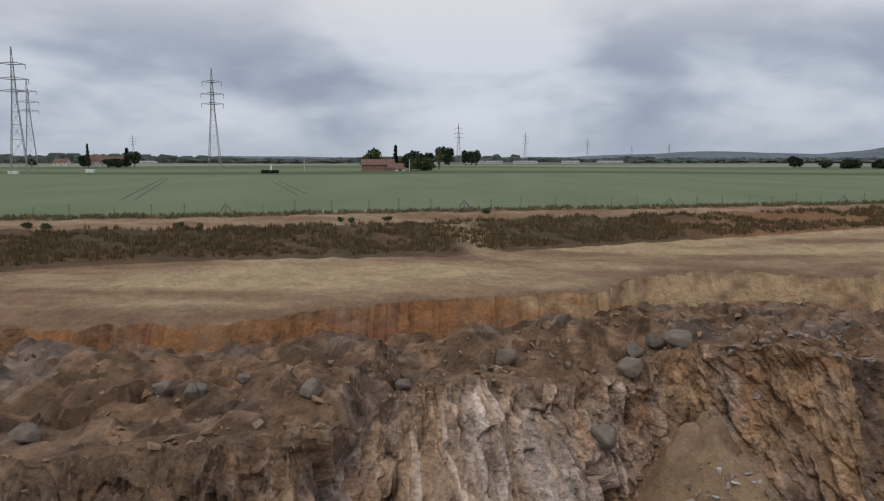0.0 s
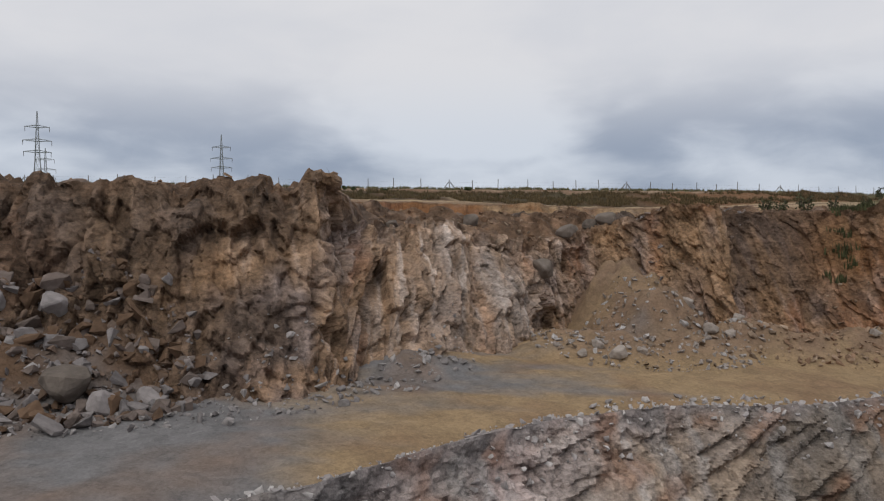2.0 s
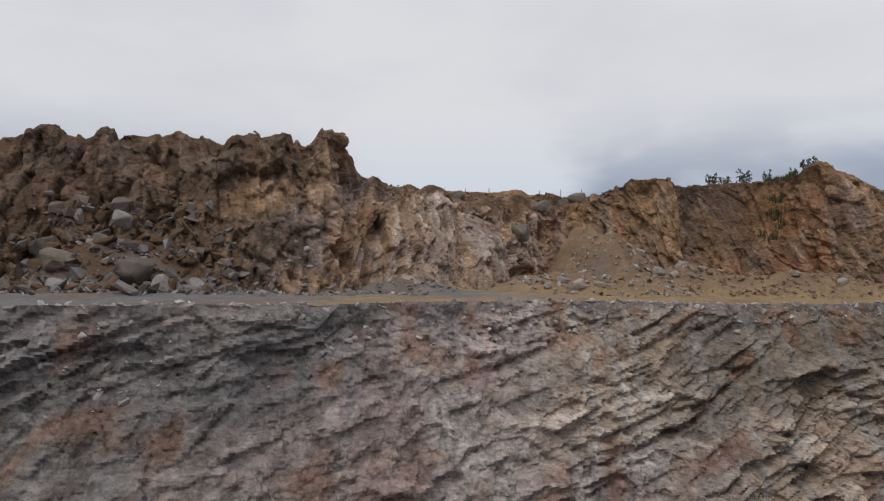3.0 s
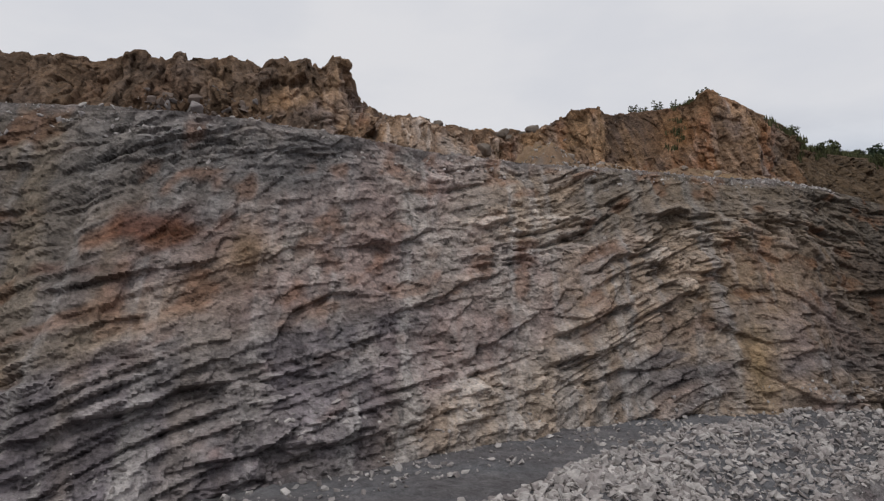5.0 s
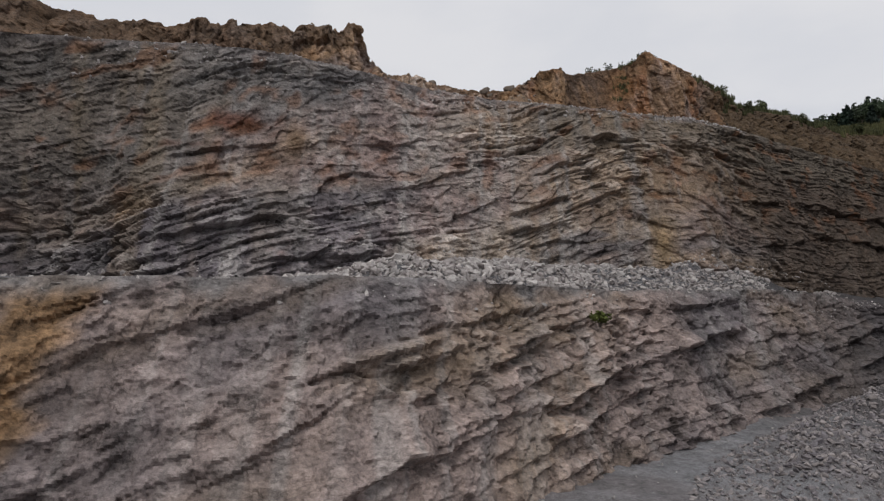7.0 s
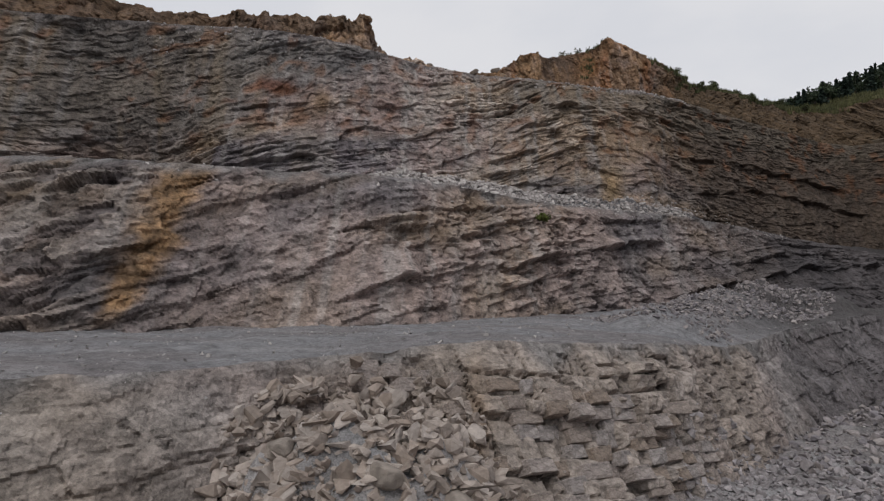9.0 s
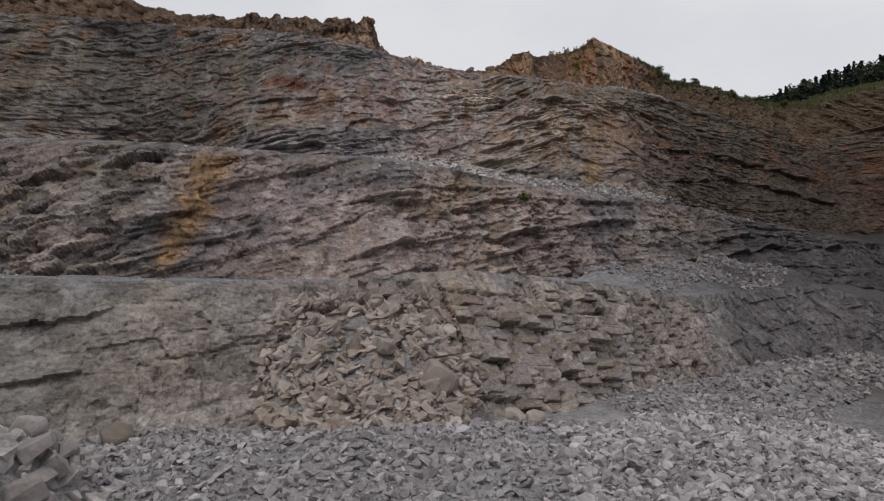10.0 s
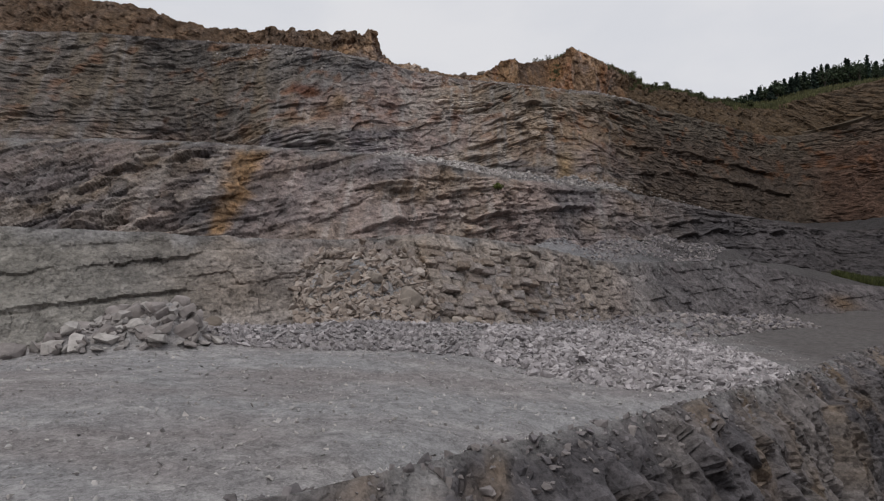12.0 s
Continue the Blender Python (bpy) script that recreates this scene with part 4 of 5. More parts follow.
    wheat = n.mix(n.math("MULTIPLY", n.math("MULTIPLY", n.ramp(off, 0.35, 0.65, 1.0, 0.0), inside), faint), wheat, (0.04, 0.055, 0.028))
colour = n.mix(n.ramp(far, 355, 372), wheat, (0.065, 0.095, 0.040))
colour = n.mix(n.ramp(far, 440, 460), colour, (0.13, 0.16, 0.075))
colour = n.mix(n.ramp(far, 560, 600), colour, (0.085, 0.11, 0.06))
colour = n.mix(n.ramp(far, 760, 820), colour, (0.20, 0.21, 0.15))
colour = n.mix(n.ramp(far, 1050, 1200), colour, (0.11, 0.13, 0.09))
n.put(bsdf.inputs["Base Color"], colour)
bsdf.inputs["Roughness"].default_value = 0.9
bump(n, bsdf, n.noise(place, 5.0, 4.0), 0.6, 0.25)

s = np.linspace(-1, 1, 161)
near = spread(moved(VERGE, 0, -0.02), np.linspace(-90, 130, 161))
rows = [near]
for d in np.geomspace(4, 4400, 60):
    k = d / 4400
    rows.append(np.stack([near[:, 0] + s * 4400 * k ** 0.85, near[:, 1] * (1 - k) + d + 100 * k, near[:, 2] * (1 - k) ** 8 + 0.2 + 2.0 * np.sin(s * 9 + d * 0.004) * k ** 0.5], -1))
field = grid_object("ground", np.array(rows), None, FIELD, True)
tagged(field, "pale green crop fields reaching to the horizon", "field", kind="structure")

# the rest of the pit, behind and beside the viewer
def slab_sheet(name, corners, mat, label, cuts=24):
    a, b, c, d = (np.array(q, float) for q in corners)
    v, w = np.linspace(0, 1, cuts)[:, None, None], np.linspace(0, 1, cuts)[None, :, None]
    p = (a * (1 - w) + b * w) * (1 - v) + (d * (1 - w) + c * w) * v
    q = p + 1.5 * np.stack([fbm(p[..., 0] * 0.05 + i, p[..., 1] * 0.05, p[..., 2] * 0.05, 3, 100 + i) for i in range(3)], -1)
    return tagged(grid_object(name, q, np.broadcast_to(GREY, p.shape), mat, True), label, "ground", kind="structure")


slab_sheet("floor_5", [(-160, -330, -80), (240, -330, -80), (240, 20, -80), (-160, 20, -80)], GRAVEL, "deep grey floor of the pit")
slab_sheet("wall_south", [(-200, -330, -82), (260, -330, -82), (280, -370, -2), (-220, -370, -2)], ROCK, "opposite rock side of the pit")
slab_sheet("wall_west", [(-120, -350, -82), (-120, 20, -82), (-95, 60, -2), (-150, -370, -2)], ROCK, "side wall of the pit")
slab_sheet("wall_east", [(220, -350, -82), (160, 20, -82), (150, 60, -4), (280, -370, -2)], ROCK, "far side wall of the pit")

# ---- broken stone ----
from mathutils.bvhtree import BVHTree


def tree_of(p, skip=2):
    p = p[::skip, ::skip]
    nv, nx = p.shape[:2]
    ids = np.arange(nv * nx).reshape(nv, nx)
    quads = np.stack([ids[:-1, :-1], ids[:-1, 1:], ids[1:, 1:], ids[1:, :-1]], -1).reshape(-1, 4)
    return BVHTree.FromPolygons(p.reshape(-1, 3).tolist(), quads.tolist())


SURFACES = [tree_of(p) for p in FACES + FLOORS + [land]]


def ground_at(x, y, top):
    """The first surface under the point x, y, top."""
    best = None
    for t in SURFACES:
        place, normal, _, _ = t.ray_cast(Vector((x, y, top)), Vector((0, 0, -1)))
        if place is not None and (best is None or place.z > best.z):
            best = place
    return best


def rock_shape(rng, points=16, flat=0.75):
    """A broken stone: the hull of scattered points, as vertices and triangles, about 1 across."""
    bm = bmesh.new()
    for _ in range(points):
        v = Vector((rng.uniform(-1, 1), rng.uniform(-1, 1), rng.uniform(-1, 1)))
        v = v.normalized() * rng.uniform(0.75, 1.0)
        v = Vector(max(-0.72, min(0.72, c)) for c in v)
        bm.verts.new((v.x * 0.62, v.y * 0.52, v.z * 0.52 * flat))
    made = bmesh.ops.convex_hull(bm, input=bm.verts)
    loose = [v for v in bm.verts if not v.link_faces]
    bmesh.ops.delete(bm, geom=loose, context="VERTS")
    bm.verts.index_update()
    verts = np.array([v.co for v in bm.verts])
    faces = np.array([[v.index for v in f.verts] for f in bm.faces])
    bm.free()
    return verts, faces


rng = random.Random(7)
SHAPES = [rock_shape(rng, 9 + i % 6, 0.55 + 0.45 * rng.random()) for i in range(14)]
CHUNKS = [rock_shape(rng, 8 + i % 3, 0.85 + 0.2 * rng.random()) for i in range(10)]
CHIPS = [rock_shape(rng, 6 + i % 2, 0.6 + 0.4 * rng.random()) for i in range(10)]


def stone_material():
    mat, n, bsdf = material("broken_stone")
    place = n.add("ShaderNodeTexCoord").outputs["Object"]
    tint = n.add("ShaderNodeAttribute")
    tint.attribute_name = "mesh_colour"
    lone = n.add("ShaderNodeObjectInfo").outputs["Random"]
    level = n.math("ADD", n.math("MULTIPLY", lone, 0.35), n.math("MULTIPLY", n.ramp(n.noise(place, 2.5, 6.0, 0.65), 0.3, 0.7), 0.45))
    level = n.math("ADD", level, 0.7)
    grey = n.add("ShaderNodeCombineColor")
    for i in range(3):
        n.put(grey.inputs[i], level)
    n.put(bsdf.inputs["Base Color"], n.mix(1.0, tint.outputs["Color"], grey.outputs[0], "MULTIPLY"))
    bsdf.inputs["Roughness"].default_value = 0.92
    bump(n, bsdf, n.noise(place, 6.0, 6.0, 0.6), 0.7, 0.12)
    return mat


STONE = stone_material()


def stone_mesh(name, verts, faces, colours):
    me = bpy.data.meshes.new(name)
    me.from_pydata(verts.tolist(), [], faces.tolist())
    rgba = np.ones((len(verts), 4), np.float32)
    rgba[:, :3] = colours
    me.attributes.new("mesh_colour", "FLOAT_COLOR", "POINT").data.foreach_set("color", rgba.ravel())
    me.materials.append(STONE)
    return me


def turned(rng, size, lean=0.5):
    e = Euler((rng.gauss(0, lean), rng.gauss(0, lean), rng.uniform(0, 6.28))).to_matrix()
    return np.array(e) * size @ np.diag([rng.uniform(0.8, 1.35), rng.uniform(0.75, 1.1), rng.uniform(0.6, 1.1)])


TONED = {}


def toned(index, paint, step):
    """A shared mesh of one stone shape in one of three tones between the two colours."""
    key = (index, step, tuple(np.round(paint[0], 3)), tuple(np.round(paint[1], 3)))
    if key not in TONED:
        verts, faces = SHAPES[index]
        colour = (paint[0] + (paint[1] - paint[0]) * (step / 2)) * 1.05
        TONED[key] = stone_mesh("stone", verts, faces, np.broadcast_to(colour, verts.shape))
    return TONED[key]


def rubble(name, label, count, spot, size, paint, seed, single=0):
    """A spread of loose broken stone. spot(rng) gives a place on the plan and the height to drop from. The largest are stones of their own."""
    rng = random.Random(seed)
    stones = []
    for _ in range(count):
        x, y, top = spot(rng)
        floor = ground_at(x, y, top)
        if floor is not None:
            k = size[0] * (size[1] / size[0]) ** (rng.random() ** 1.8)
            stones.append((k, Vector((x, y, floor.z + 0.16 * k))))
    stones.sort(key=lambda s: -s[0])
    owner = None
    if single:
        owner = tagged(new(name), label, "rubble")
        owner.location = stones[0][1]
    all_verts, all_faces, all_colours, base = [], [], [], 0
    for i, (k, place) in enumerate(stones):
        index = rng.randrange(len(SHAPES))
        turn = turned(rng, k)
        if i < single:
            ob = new("stone", toned(index, paint, rng.randrange(3)))
            ob.parent = owner
            ob.matrix_basis = Matrix.Translation(place - stones[0][1]) @ Matrix(turn.tolist()).to_4x4()
            continue
        verts, faces = SHAPES[index] if k > 0.4 else CHUNKS[index % len(CHUNKS)] if k > 0.25 else CHIPS[index % len(CHIPS)]
        v = verts @ turn.T + np.array(place)
        if owner:
            v = v - np.array(stones[0][1])
        all_verts.append(v)
        all_faces.append(faces + base)
        all_colours.append(np.broadcast_to((paint[0] + (paint[1] - paint[0]) * rng.random()) * rng.uniform(0.75, 1.2), v.shape))
        base += len(v)
    if all_verts:
        me = stone_mesh("loose_rubble", np.concatenate(all_verts), np.concatenate(all_faces), np.concatenate(all_colours))
        if owner:
            rest = new("loose_rubble", me)
            rest.parent = owner
            rest["kind"] = "stuff"
        else:
            tagged(new(name, me), label, "rubble", kind="stuff")


def along(line_a, line_b, x0, x1, low=0.0, high=1.0, rise=4.0, power=1.0):
    """Places between two plan lines."""
    def spot(rng):
        x = rng.uniform(x0, x1)
        t = low + (high - low) * rng.random() ** power
        ya, yb = (np.interp(x, [q[0] for q in line], [q[1] for q in line]) for line in (line_a, line_b))
        za, zb = (np.interp(x, [q[0] for q in line], [q[2] for q in line]) for line in (line_a, line_b))
        return x, ya + (yb - ya) * t, za + (zb - za) * t + rise
    return spot


def heap(mx, my, rx, ry, turn, top, tight=1.0):
    """Places within an oval."""
    def spot(rng):
        a, r = rng.uniform(0, 6.283), rng.random() ** (0.5 * tight)
        du, dv = math.cos(a) * r * rx, math.sin(a) * r * ry
        return mx + du * math.cos(turn) - dv * math.sin(turn), my + du * math.sin(turn) + dv * math.cos(turn), top
    return spot


LAVENDER = np.array([0.342, 0.318, 0.324])
GREYS = (GREY, PALE)
# upper bench
rubble("rubble_heap", "heap of large dark fallen blocks at the foot of the face", 800, heap(-17.5, 17.5, 7.5, 5.0, 0.3, -6, 1.1), (0.3, 1.7), (BROWN * 0.55, GREY * 0.68), 1, 200)
rubble("rubble_heap", "pale grey rubble along the foot of the face", 900, along(TOE_1, LIP_A, -28, 4, -0.1, 0.3, 4), (0.12, 0.7), (GREY * 0.75, PALE * 0.8), 2)
rubble("rubble_heap", "tan rubble on a slope of sandy debris", 1500, heap(17, 36.0, 9.0, 6.5, 0.1, -5), (0.1, 0.7), (TAN * 0.6, PALE * 0.8), 3, 200)
rubble("rubble_heap", "brown rubble at the foot of the crag", 900, heap(34, 36, 13, 4.5, 0.1, -10), (0.15, 0.8), (BROWN, TAN), 4, 120)
rubble("edge_stones", "loose stones along the edge of the bench", 1500, along(TOE_1, LIP_A, -30, 50, 0.88, 1.04, 3), (0.12, 0.6), GREYS, 5)
# second bench
rubble("stone_bank", "long bank of grey blasted stone blocks", 3400, heap(8.5, -15, 15, 4.6, 0.75, -33), (0.26, 0.95), (GREY * 1.0, PALE * 0.95), 6, 300)
rubble("stone_bank", "long bank of grey blasted stone blocks", 4400, heap(27, 2.4, 20, 6.2, 0.66, -33), (0.2, 0.85), (GREY * 0.95, PALE * 0.88), 7, 300)
rubble("edge_stones", "loose stones at the foot of the tall face", 1400, along(TOE_2, LIP_B, -30, 60, -0.05, 0.25, 4), (0.15, 0.7), GREYS, 8)
rubble("edge_stones", "dusty stones along the edge of the bench", 900, along(TOE_2, LIP_B, -15, 60, 0.8, 1.04, 3), (0.1, 0.5), GREYS, 9)
# third bench
rubble("stone_heap", "sprawling heap of pale crushed stone on the bench", 5200, heap(44, -8, 20, 6, 0.85, -47), (0.15, 0.75), (SLATE * 1.15, GREY * 1.05), 10, 200)
rubble("stone_heap", "fan of grey stones under the face", 600, heap(27, -33, 6, 4, 0.9, -48), (0.15, 0.7), (SLATE * 1.2, GREY), 11, 80)
rubble("stone_heap", "scree of grey stones along the foot of the face", 3200, heap(33, -18, 17, 5.5, 0.85, -47), (0.14, 0.6), (SLATE * 1.1, GREY * 1.05), 24, 120)
rubble("edge_stones", "loose stones along the dusty bench", 1500, along(TOE_3, LIP_C, -22, 45, 0.0, 1.03, 3), (0.06, 0.3), (DUST * 0.9, PALE), 12)
# lowest bench
rubble("rubble_heap", "heap of large tumbled limestone blocks", 420, heap(-5, -79.4, 4.8, 3.6, 0.3, -56), (0.35, 1.7), (GREY * 0.9, PALE * 0.85), 13, 120)
rubble("rubble_cone", "steep cone of broken blocks fallen from the face", 5600, heap(6.2, -65.0, 5.4, 5.2, 0.2, -54.6), (0.1, 1.15), (GREY * 0.5 + TAN * 0.42, GREY * 0.35 + PALE * 0.4 + TAN * 0.3), 14, 300)
rubble("rubble_apron", "broad apron of pale crushed stone", 7400, heap(11.5, -72.8, 19, 6.2, 0.1, -58), (0.14, 0.62), (LAVENDER * 0.75, LAVENDER * 1.15), 15, 300)
rubble("rubble_apron", "broad apron of pale crushed stone", 5200, heap(25.5, -70, 14.5, 9.3, 0.95, -58), (0.18, 0.8), (LAVENDER * 0.75, LAVENDER * 1.15), 16, 300)
rubble("rubble_heap", "grey rubble spread under the dark face", 2200, along(TOE_4, LIP_D, 28, 60, 0.0, 0.45, 5), (0.2, 1.0), (SLATE * 1.2, GREY * 1.1), 20, 250)
rubble("rubble_apron", "grey stones at the foot of the blocky face", 2200, heap(27, -55, 10, 6, 0.95, -57), (0.16, 0.7), (LAVENDER * 0.6, LAVENDER * 1.0), 25, 120)
rubble("edge_stones", "scattered stones on the gravel bench", 8500, along(TOE_4, LIP_D, -20, 42, 0.15, 1.0, 3), (0.05, 0.26), (DUST * 1.0, PALE * 1.05), 17)
rubble("edge_stones", "dark broken stones on the crumbling edge of the bench", 1500, along(LIP_D, TOE_5, 2, 60, -0.12, 0.16, 4), (0.1, 0.55), (SLATE * 0.9, GREY * 0.9), 21)
# on the shelf above the top face
rubble("shelf_stones", "grey stones lying on the brown shelf", 700, along(CREST_1, SHELF, -30, 35, 0.0, 1.1, 4), (0.15, 0.8), (BROWN * 1.1, TAN * 0.75), 18, 100)
rubble("shelf_stones", "rough grey blocks on top of the crag", 420, heap(25, 48, 6, 4, 0.2, 0), (0.15, 0.8), (BROWN * 0.9, GREY * 0.85), 19, 120)


# lone boulders that stand out, each a thing
def boulder_mesh(rng, seed):
    verts, faces = rock_shape(rng, 26, 0.85)
    bm = bmesh.new()
    vs = [bm.verts.new(v) for v in verts]
    for f in faces:
        bm.faces.new([vs[i] for i in f])
    bmesh.ops.bevel(bm, geom=list(bm.edges), offset=0.035, segments=1, affect="EDGES")
    bmesh.ops.triangulate(bm, faces=bm.faces)
    bmesh.ops.subdivide_edges(bm, edges=bm.edges, cuts=1)
    for v in bm.verts:
        v.co += v.co.normalized() * 0.03 * noise.noise(v.co * 5 + Vector((seed, 0, 0)))
    me = bpy.data.meshes.new("boulder")
    bm.to_mesh(me)
    bm.free()
    me.materials.append(STONE)
    return me


BOULDERS = {}
for tone, colour in (("grey", GREY * 0.95), ("pale", PALE), ("brown", np.array([0.15, 0.125, 0.105])), ("tan", np.array([0.29, 0.252, 0.22]))):
    made = [boulder_mesh(rng, i) for i in range(4)]
    for me in made:
        rgba = np.ones((len(me.vertices), 4), np.float32)
        rgba[:, :3] = colour
        me.attributes.new("mesh_colour", "FLOAT_COLOR", "POINT").data.foreach_set("color", rgba.ravel())
    BOULDERS[tone] = made


def boulder(x, y, top, size, tone, label, group, sink=0.22, squash=1.0):
    floor = ground_at(x, y, top)
    if floor is None:
        return
    ob = new("boulder", BOULDERS[tone][rng.randrange(4)])
    ob.matrix_world = Matrix.LocRotScale((x, y, floor.z + (0.40 - sink) * size * squash), Euler((rng.gauss(0, 0.25), rng.gauss(0, 0.25), rng.uniform(0, 6.28))), (size, size, size * squash))
    tagged(ob, label, "boulder", group)


for x, y, s in ((-18.6, 20.2, 2.0), (-16.2, 17.0, 2.8), (-21, 17, 2.2), (-14, 16.5, 2.0), (-19.5, 14.8, 2.0), (-12.5, 18.0, 1.6), (-22.5, 18.5, 2.2)):
    boulder(x, y, -6, s, "grey" if s < 2.1 else "brown", "big angular grey-brown boulder on the fallen heap", "boulders under the upper face")
for x, y, s in ((10.4, 44.6, 2.4), (13.3, 49.3, 2.0), (17.7, 52.4, 2.2), (4.4, 48.4, 1.8), (-2.4, 43.3, 1.2), (-6.6, 34.5, 1.5), (-12.5, 35.5, 1.4), (-14.5, 36, 1.2), (-18.8, 31, 1.6), (-20.3, 30, 1.3), (-10.5, 37, 0.9), (14.5, 53, 1.6), (16.5, 54, 1.8)):
    boulder(x, y, 0, s, "brown", "weathered grey-brown boulder resting on the brown shelf", "boulders on the shelf")
for x, y, s in ((13.7, 31.3, 1.5), (12.6, 32.5, 1.0), (18.5, 40, 1.0), (20.5, 37.5, 1.2), (11.3, 31.6, 0.9), (21.5, 35.5, 1.3), (22.6, 34.6, 1.0), (24, 36.5, 1.2), (15.5, 32, 0.8), (33, 34.5, 1.0), (36.5, 33.8, 1.1)):
    boulder(x, y, -8, s, "tan", "pale tan boulder at the foot of the debris slope", "boulders on the debris slope")
for x, y, s in ((5.2, -63.6, 1.5), (9.8, -66.4, 2.2), (9.6, -66.8, 1.3), (13.4, -66.8, 1.3), (7.2, -66.6, 1.4), (3.4, -65.2, 1.3), (14.2, -67.8, 1.2), (6.6, -64.4, 1.5), (2.6, -67.2, 1.2)):
    boulder(x, y, -54.8, s, "tan", "large fresh-broken block on the rubble cone", "blocks on the rubble cone")
for x, y, s in ((-4.7, -79.4, 1.7), (-3.4, -80.1, 1.4), (-6.2, -78.8, 1.5), (-2.6, -78.8, 1.3), (-7.6, -79.8, 1.4), (-5.4, -81.6, 1.3), (-3.2, -81.8, 1.2), (-8.8, -81, 1.5), (-10.6, -81.8, 1.7)):
    boulder(x, y, -56, s, "grey", "large grey limestone block on the tumbled heap", "blocks in the tumbled heap")
boulder(-3.0, -72.0, -57, 1.6, "brown", "rust-brown block lying alone at the face", "blocks in the tumbled heap")


# squared blocks standing out of the jointed part of the fourth face, in leaning rows
def joint_block(rng, tone):
    bm = bmesh.new()
    bmesh.ops.create_cube(bm, size=1.0)
    for v in bm.verts:
        v.co += Vector((rng.uniform(-0.09, 0.09), rng.uniform(-0.09, 0.09), rng.uniform(-0.12, 0.12)))
    bmesh.ops.bevel(bm, geom=list(bm.edges), offset=0.035, segments=1, affect="EDGES")
    me = bpy.data.meshes.new("block")
    bm.to_mesh(me)
    bm.free()
    rgba = np.ones((len(me.vertices), 4), np.float32)
    rgba[:, :3] = tone
    me.attributes.new("mesh_colour", "FLOAT_COLOR", "POINT").data.foreach_set("color", rgba.ravel())
    me.materials.append(ROCK)
    return me


rng = random.Random(23)
JOINTED = [joint_block(rng, tone) for tone in (np.array([0.42, 0.355, 0.315]), np.array([0.46, 0.40, 0.37]), np.array([0.37, 0.30, 0.25]), np.array([0.44, 0.395, 0.375])) for _ in range(4)]
face_four, face_tree = bpy.data.objects["wall_4"], SURFACES[3]
run_way, out_way = Vector((0.81, 0.59, 0)), Vector((0.59, -0.81, 0))
for row in range(11):
    along_row, base = 0.0, Vector((6.6, -62.3, -55.4))
    while along_row < 17.5:
        wide = rng.uniform(0.75, 1.7)
        sideways, drop = along_row + wide / 2 + 0.42 * row, 0.18 * along_row + 0.66 * row
        along_row += wide + 0.03
        if sideways > 19 or drop > 6.6 or rng.random() < 0.16 + 0.25 * (sideways < 4.5):
            continue
        start = base + run_way * sideways - Vector((0, 0, drop)) + out_way * 8
        place, normal, _, _ = face_tree.ray_cast(start, -out_way)
        if place is None:
            continue
        facing = (out_way + Vector((0, 0, 0.55))).normalized()
        dip = (run_way - Vector((0, 0, 0.24))).normalized()
        up = facing.cross(dip).normalized()
        lean = (up - 0.35 * dip).normalized()
        depth = rng.uniform(0.9, 1.3)
        axes = Matrix((dip * wide, lean * rng.uniform(0.55, 0.66), facing * depth)).transposed()
        block = new("block", JOINTED[rng.randrange(len(JOINTED))])
        block.parent = face_four
        block.matrix_basis = Matrix.Translation(place - facing * (depth * 0.5 - rng.choice((0.08, 0.14, 0.22, 0.36)))) @ axes.to_4x4()


# ---- tools for made things ----
def part(name, bm, mat, parent, label="", smooth=False):
    """Links a bmesh as one mesh object under a thing or a part."""
    me = bpy.data.meshes.new(name)
    bm.to_mesh(me)
    bm.free()
    me.materials.append(mat)
    if smooth:
        me.polygons.foreach_set("use_smooth", np.full(len(me.polygons), True))
    ob = new(name, me)
    ob.parent = parent
    if label:
        ob["label"] = label
    return ob


def thing(name, place, label, category, group="", turn=0.0, kind=""):
    ob = new(name)
    ob.matrix_world = pose(*place, 0, 0, turn)
    return tagged(ob, label, category, group, kind)


def box(bm, centre, size, turn=None):
    made = bmesh.ops.create_cube(bm, size=1.0)
    m = Matrix.Translation(centre) @ (turn or Matrix()) @ Matrix.Diagonal((*size, 1))
    bmesh.ops.transform(bm, matrix=m, verts=made["verts"])
    return made["verts"]


def bar(bm, a, b, thick, thin=None):
    """A straight square bar from a to b, tapering to thin."""
    a, b = Vector(a), Vector(b)
    run = b - a
    side = run.orthogonal().normalized()
    other = run.normalized().cross(side)
    ring = []
    for p, k in ((a, thick / 2), (b, (thin or thick) / 2)):
        ring.append([bm.verts.new(p + side * i * k + other * j * k) for i, j in ((1, 1), (-1, 1), (-1, -1), (1, -1))])
    for i in range(4):
        bm.faces.new((ring[0][i], ring[0][(i + 1) % 4], ring[1][(i + 1) % 4], ring[1][i]))
    bm.faces.new(ring[0][::-1])
    bm.faces.new(ring[1])


def plain(name, colour, rough=0.7, metal=0.0, grain=2.0, vary=0.35):
    mat, n, bsdf = material(name)
    place = n.add("ShaderNodeTexCoord").outputs["Object"]
    spots = n.ramp(n.noise(place, grain, 5.0, 0.6), 0.3, 0.7)
    n.put(bsdf.inputs["Base Color"], n.mix(spots, tuple(c * (1 - vary) for c in colour), tuple(min(1, c * (1 + vary * 0.6)) for c in colour)))
    bsdf.inputs["Roughness"].default_value = rough
    bsdf.inputs["Metallic"].default_value = metal
    bump(n, bsdf, spots, 0.3, 0.02)
    return mat


STEEL = plain("galvanised_steel", (0.30, 0.31, 0.32), 0.6, 0.2)
PORCELAIN = plain("insulator_glass", (0.12, 0.10, 0.09), 0.3)
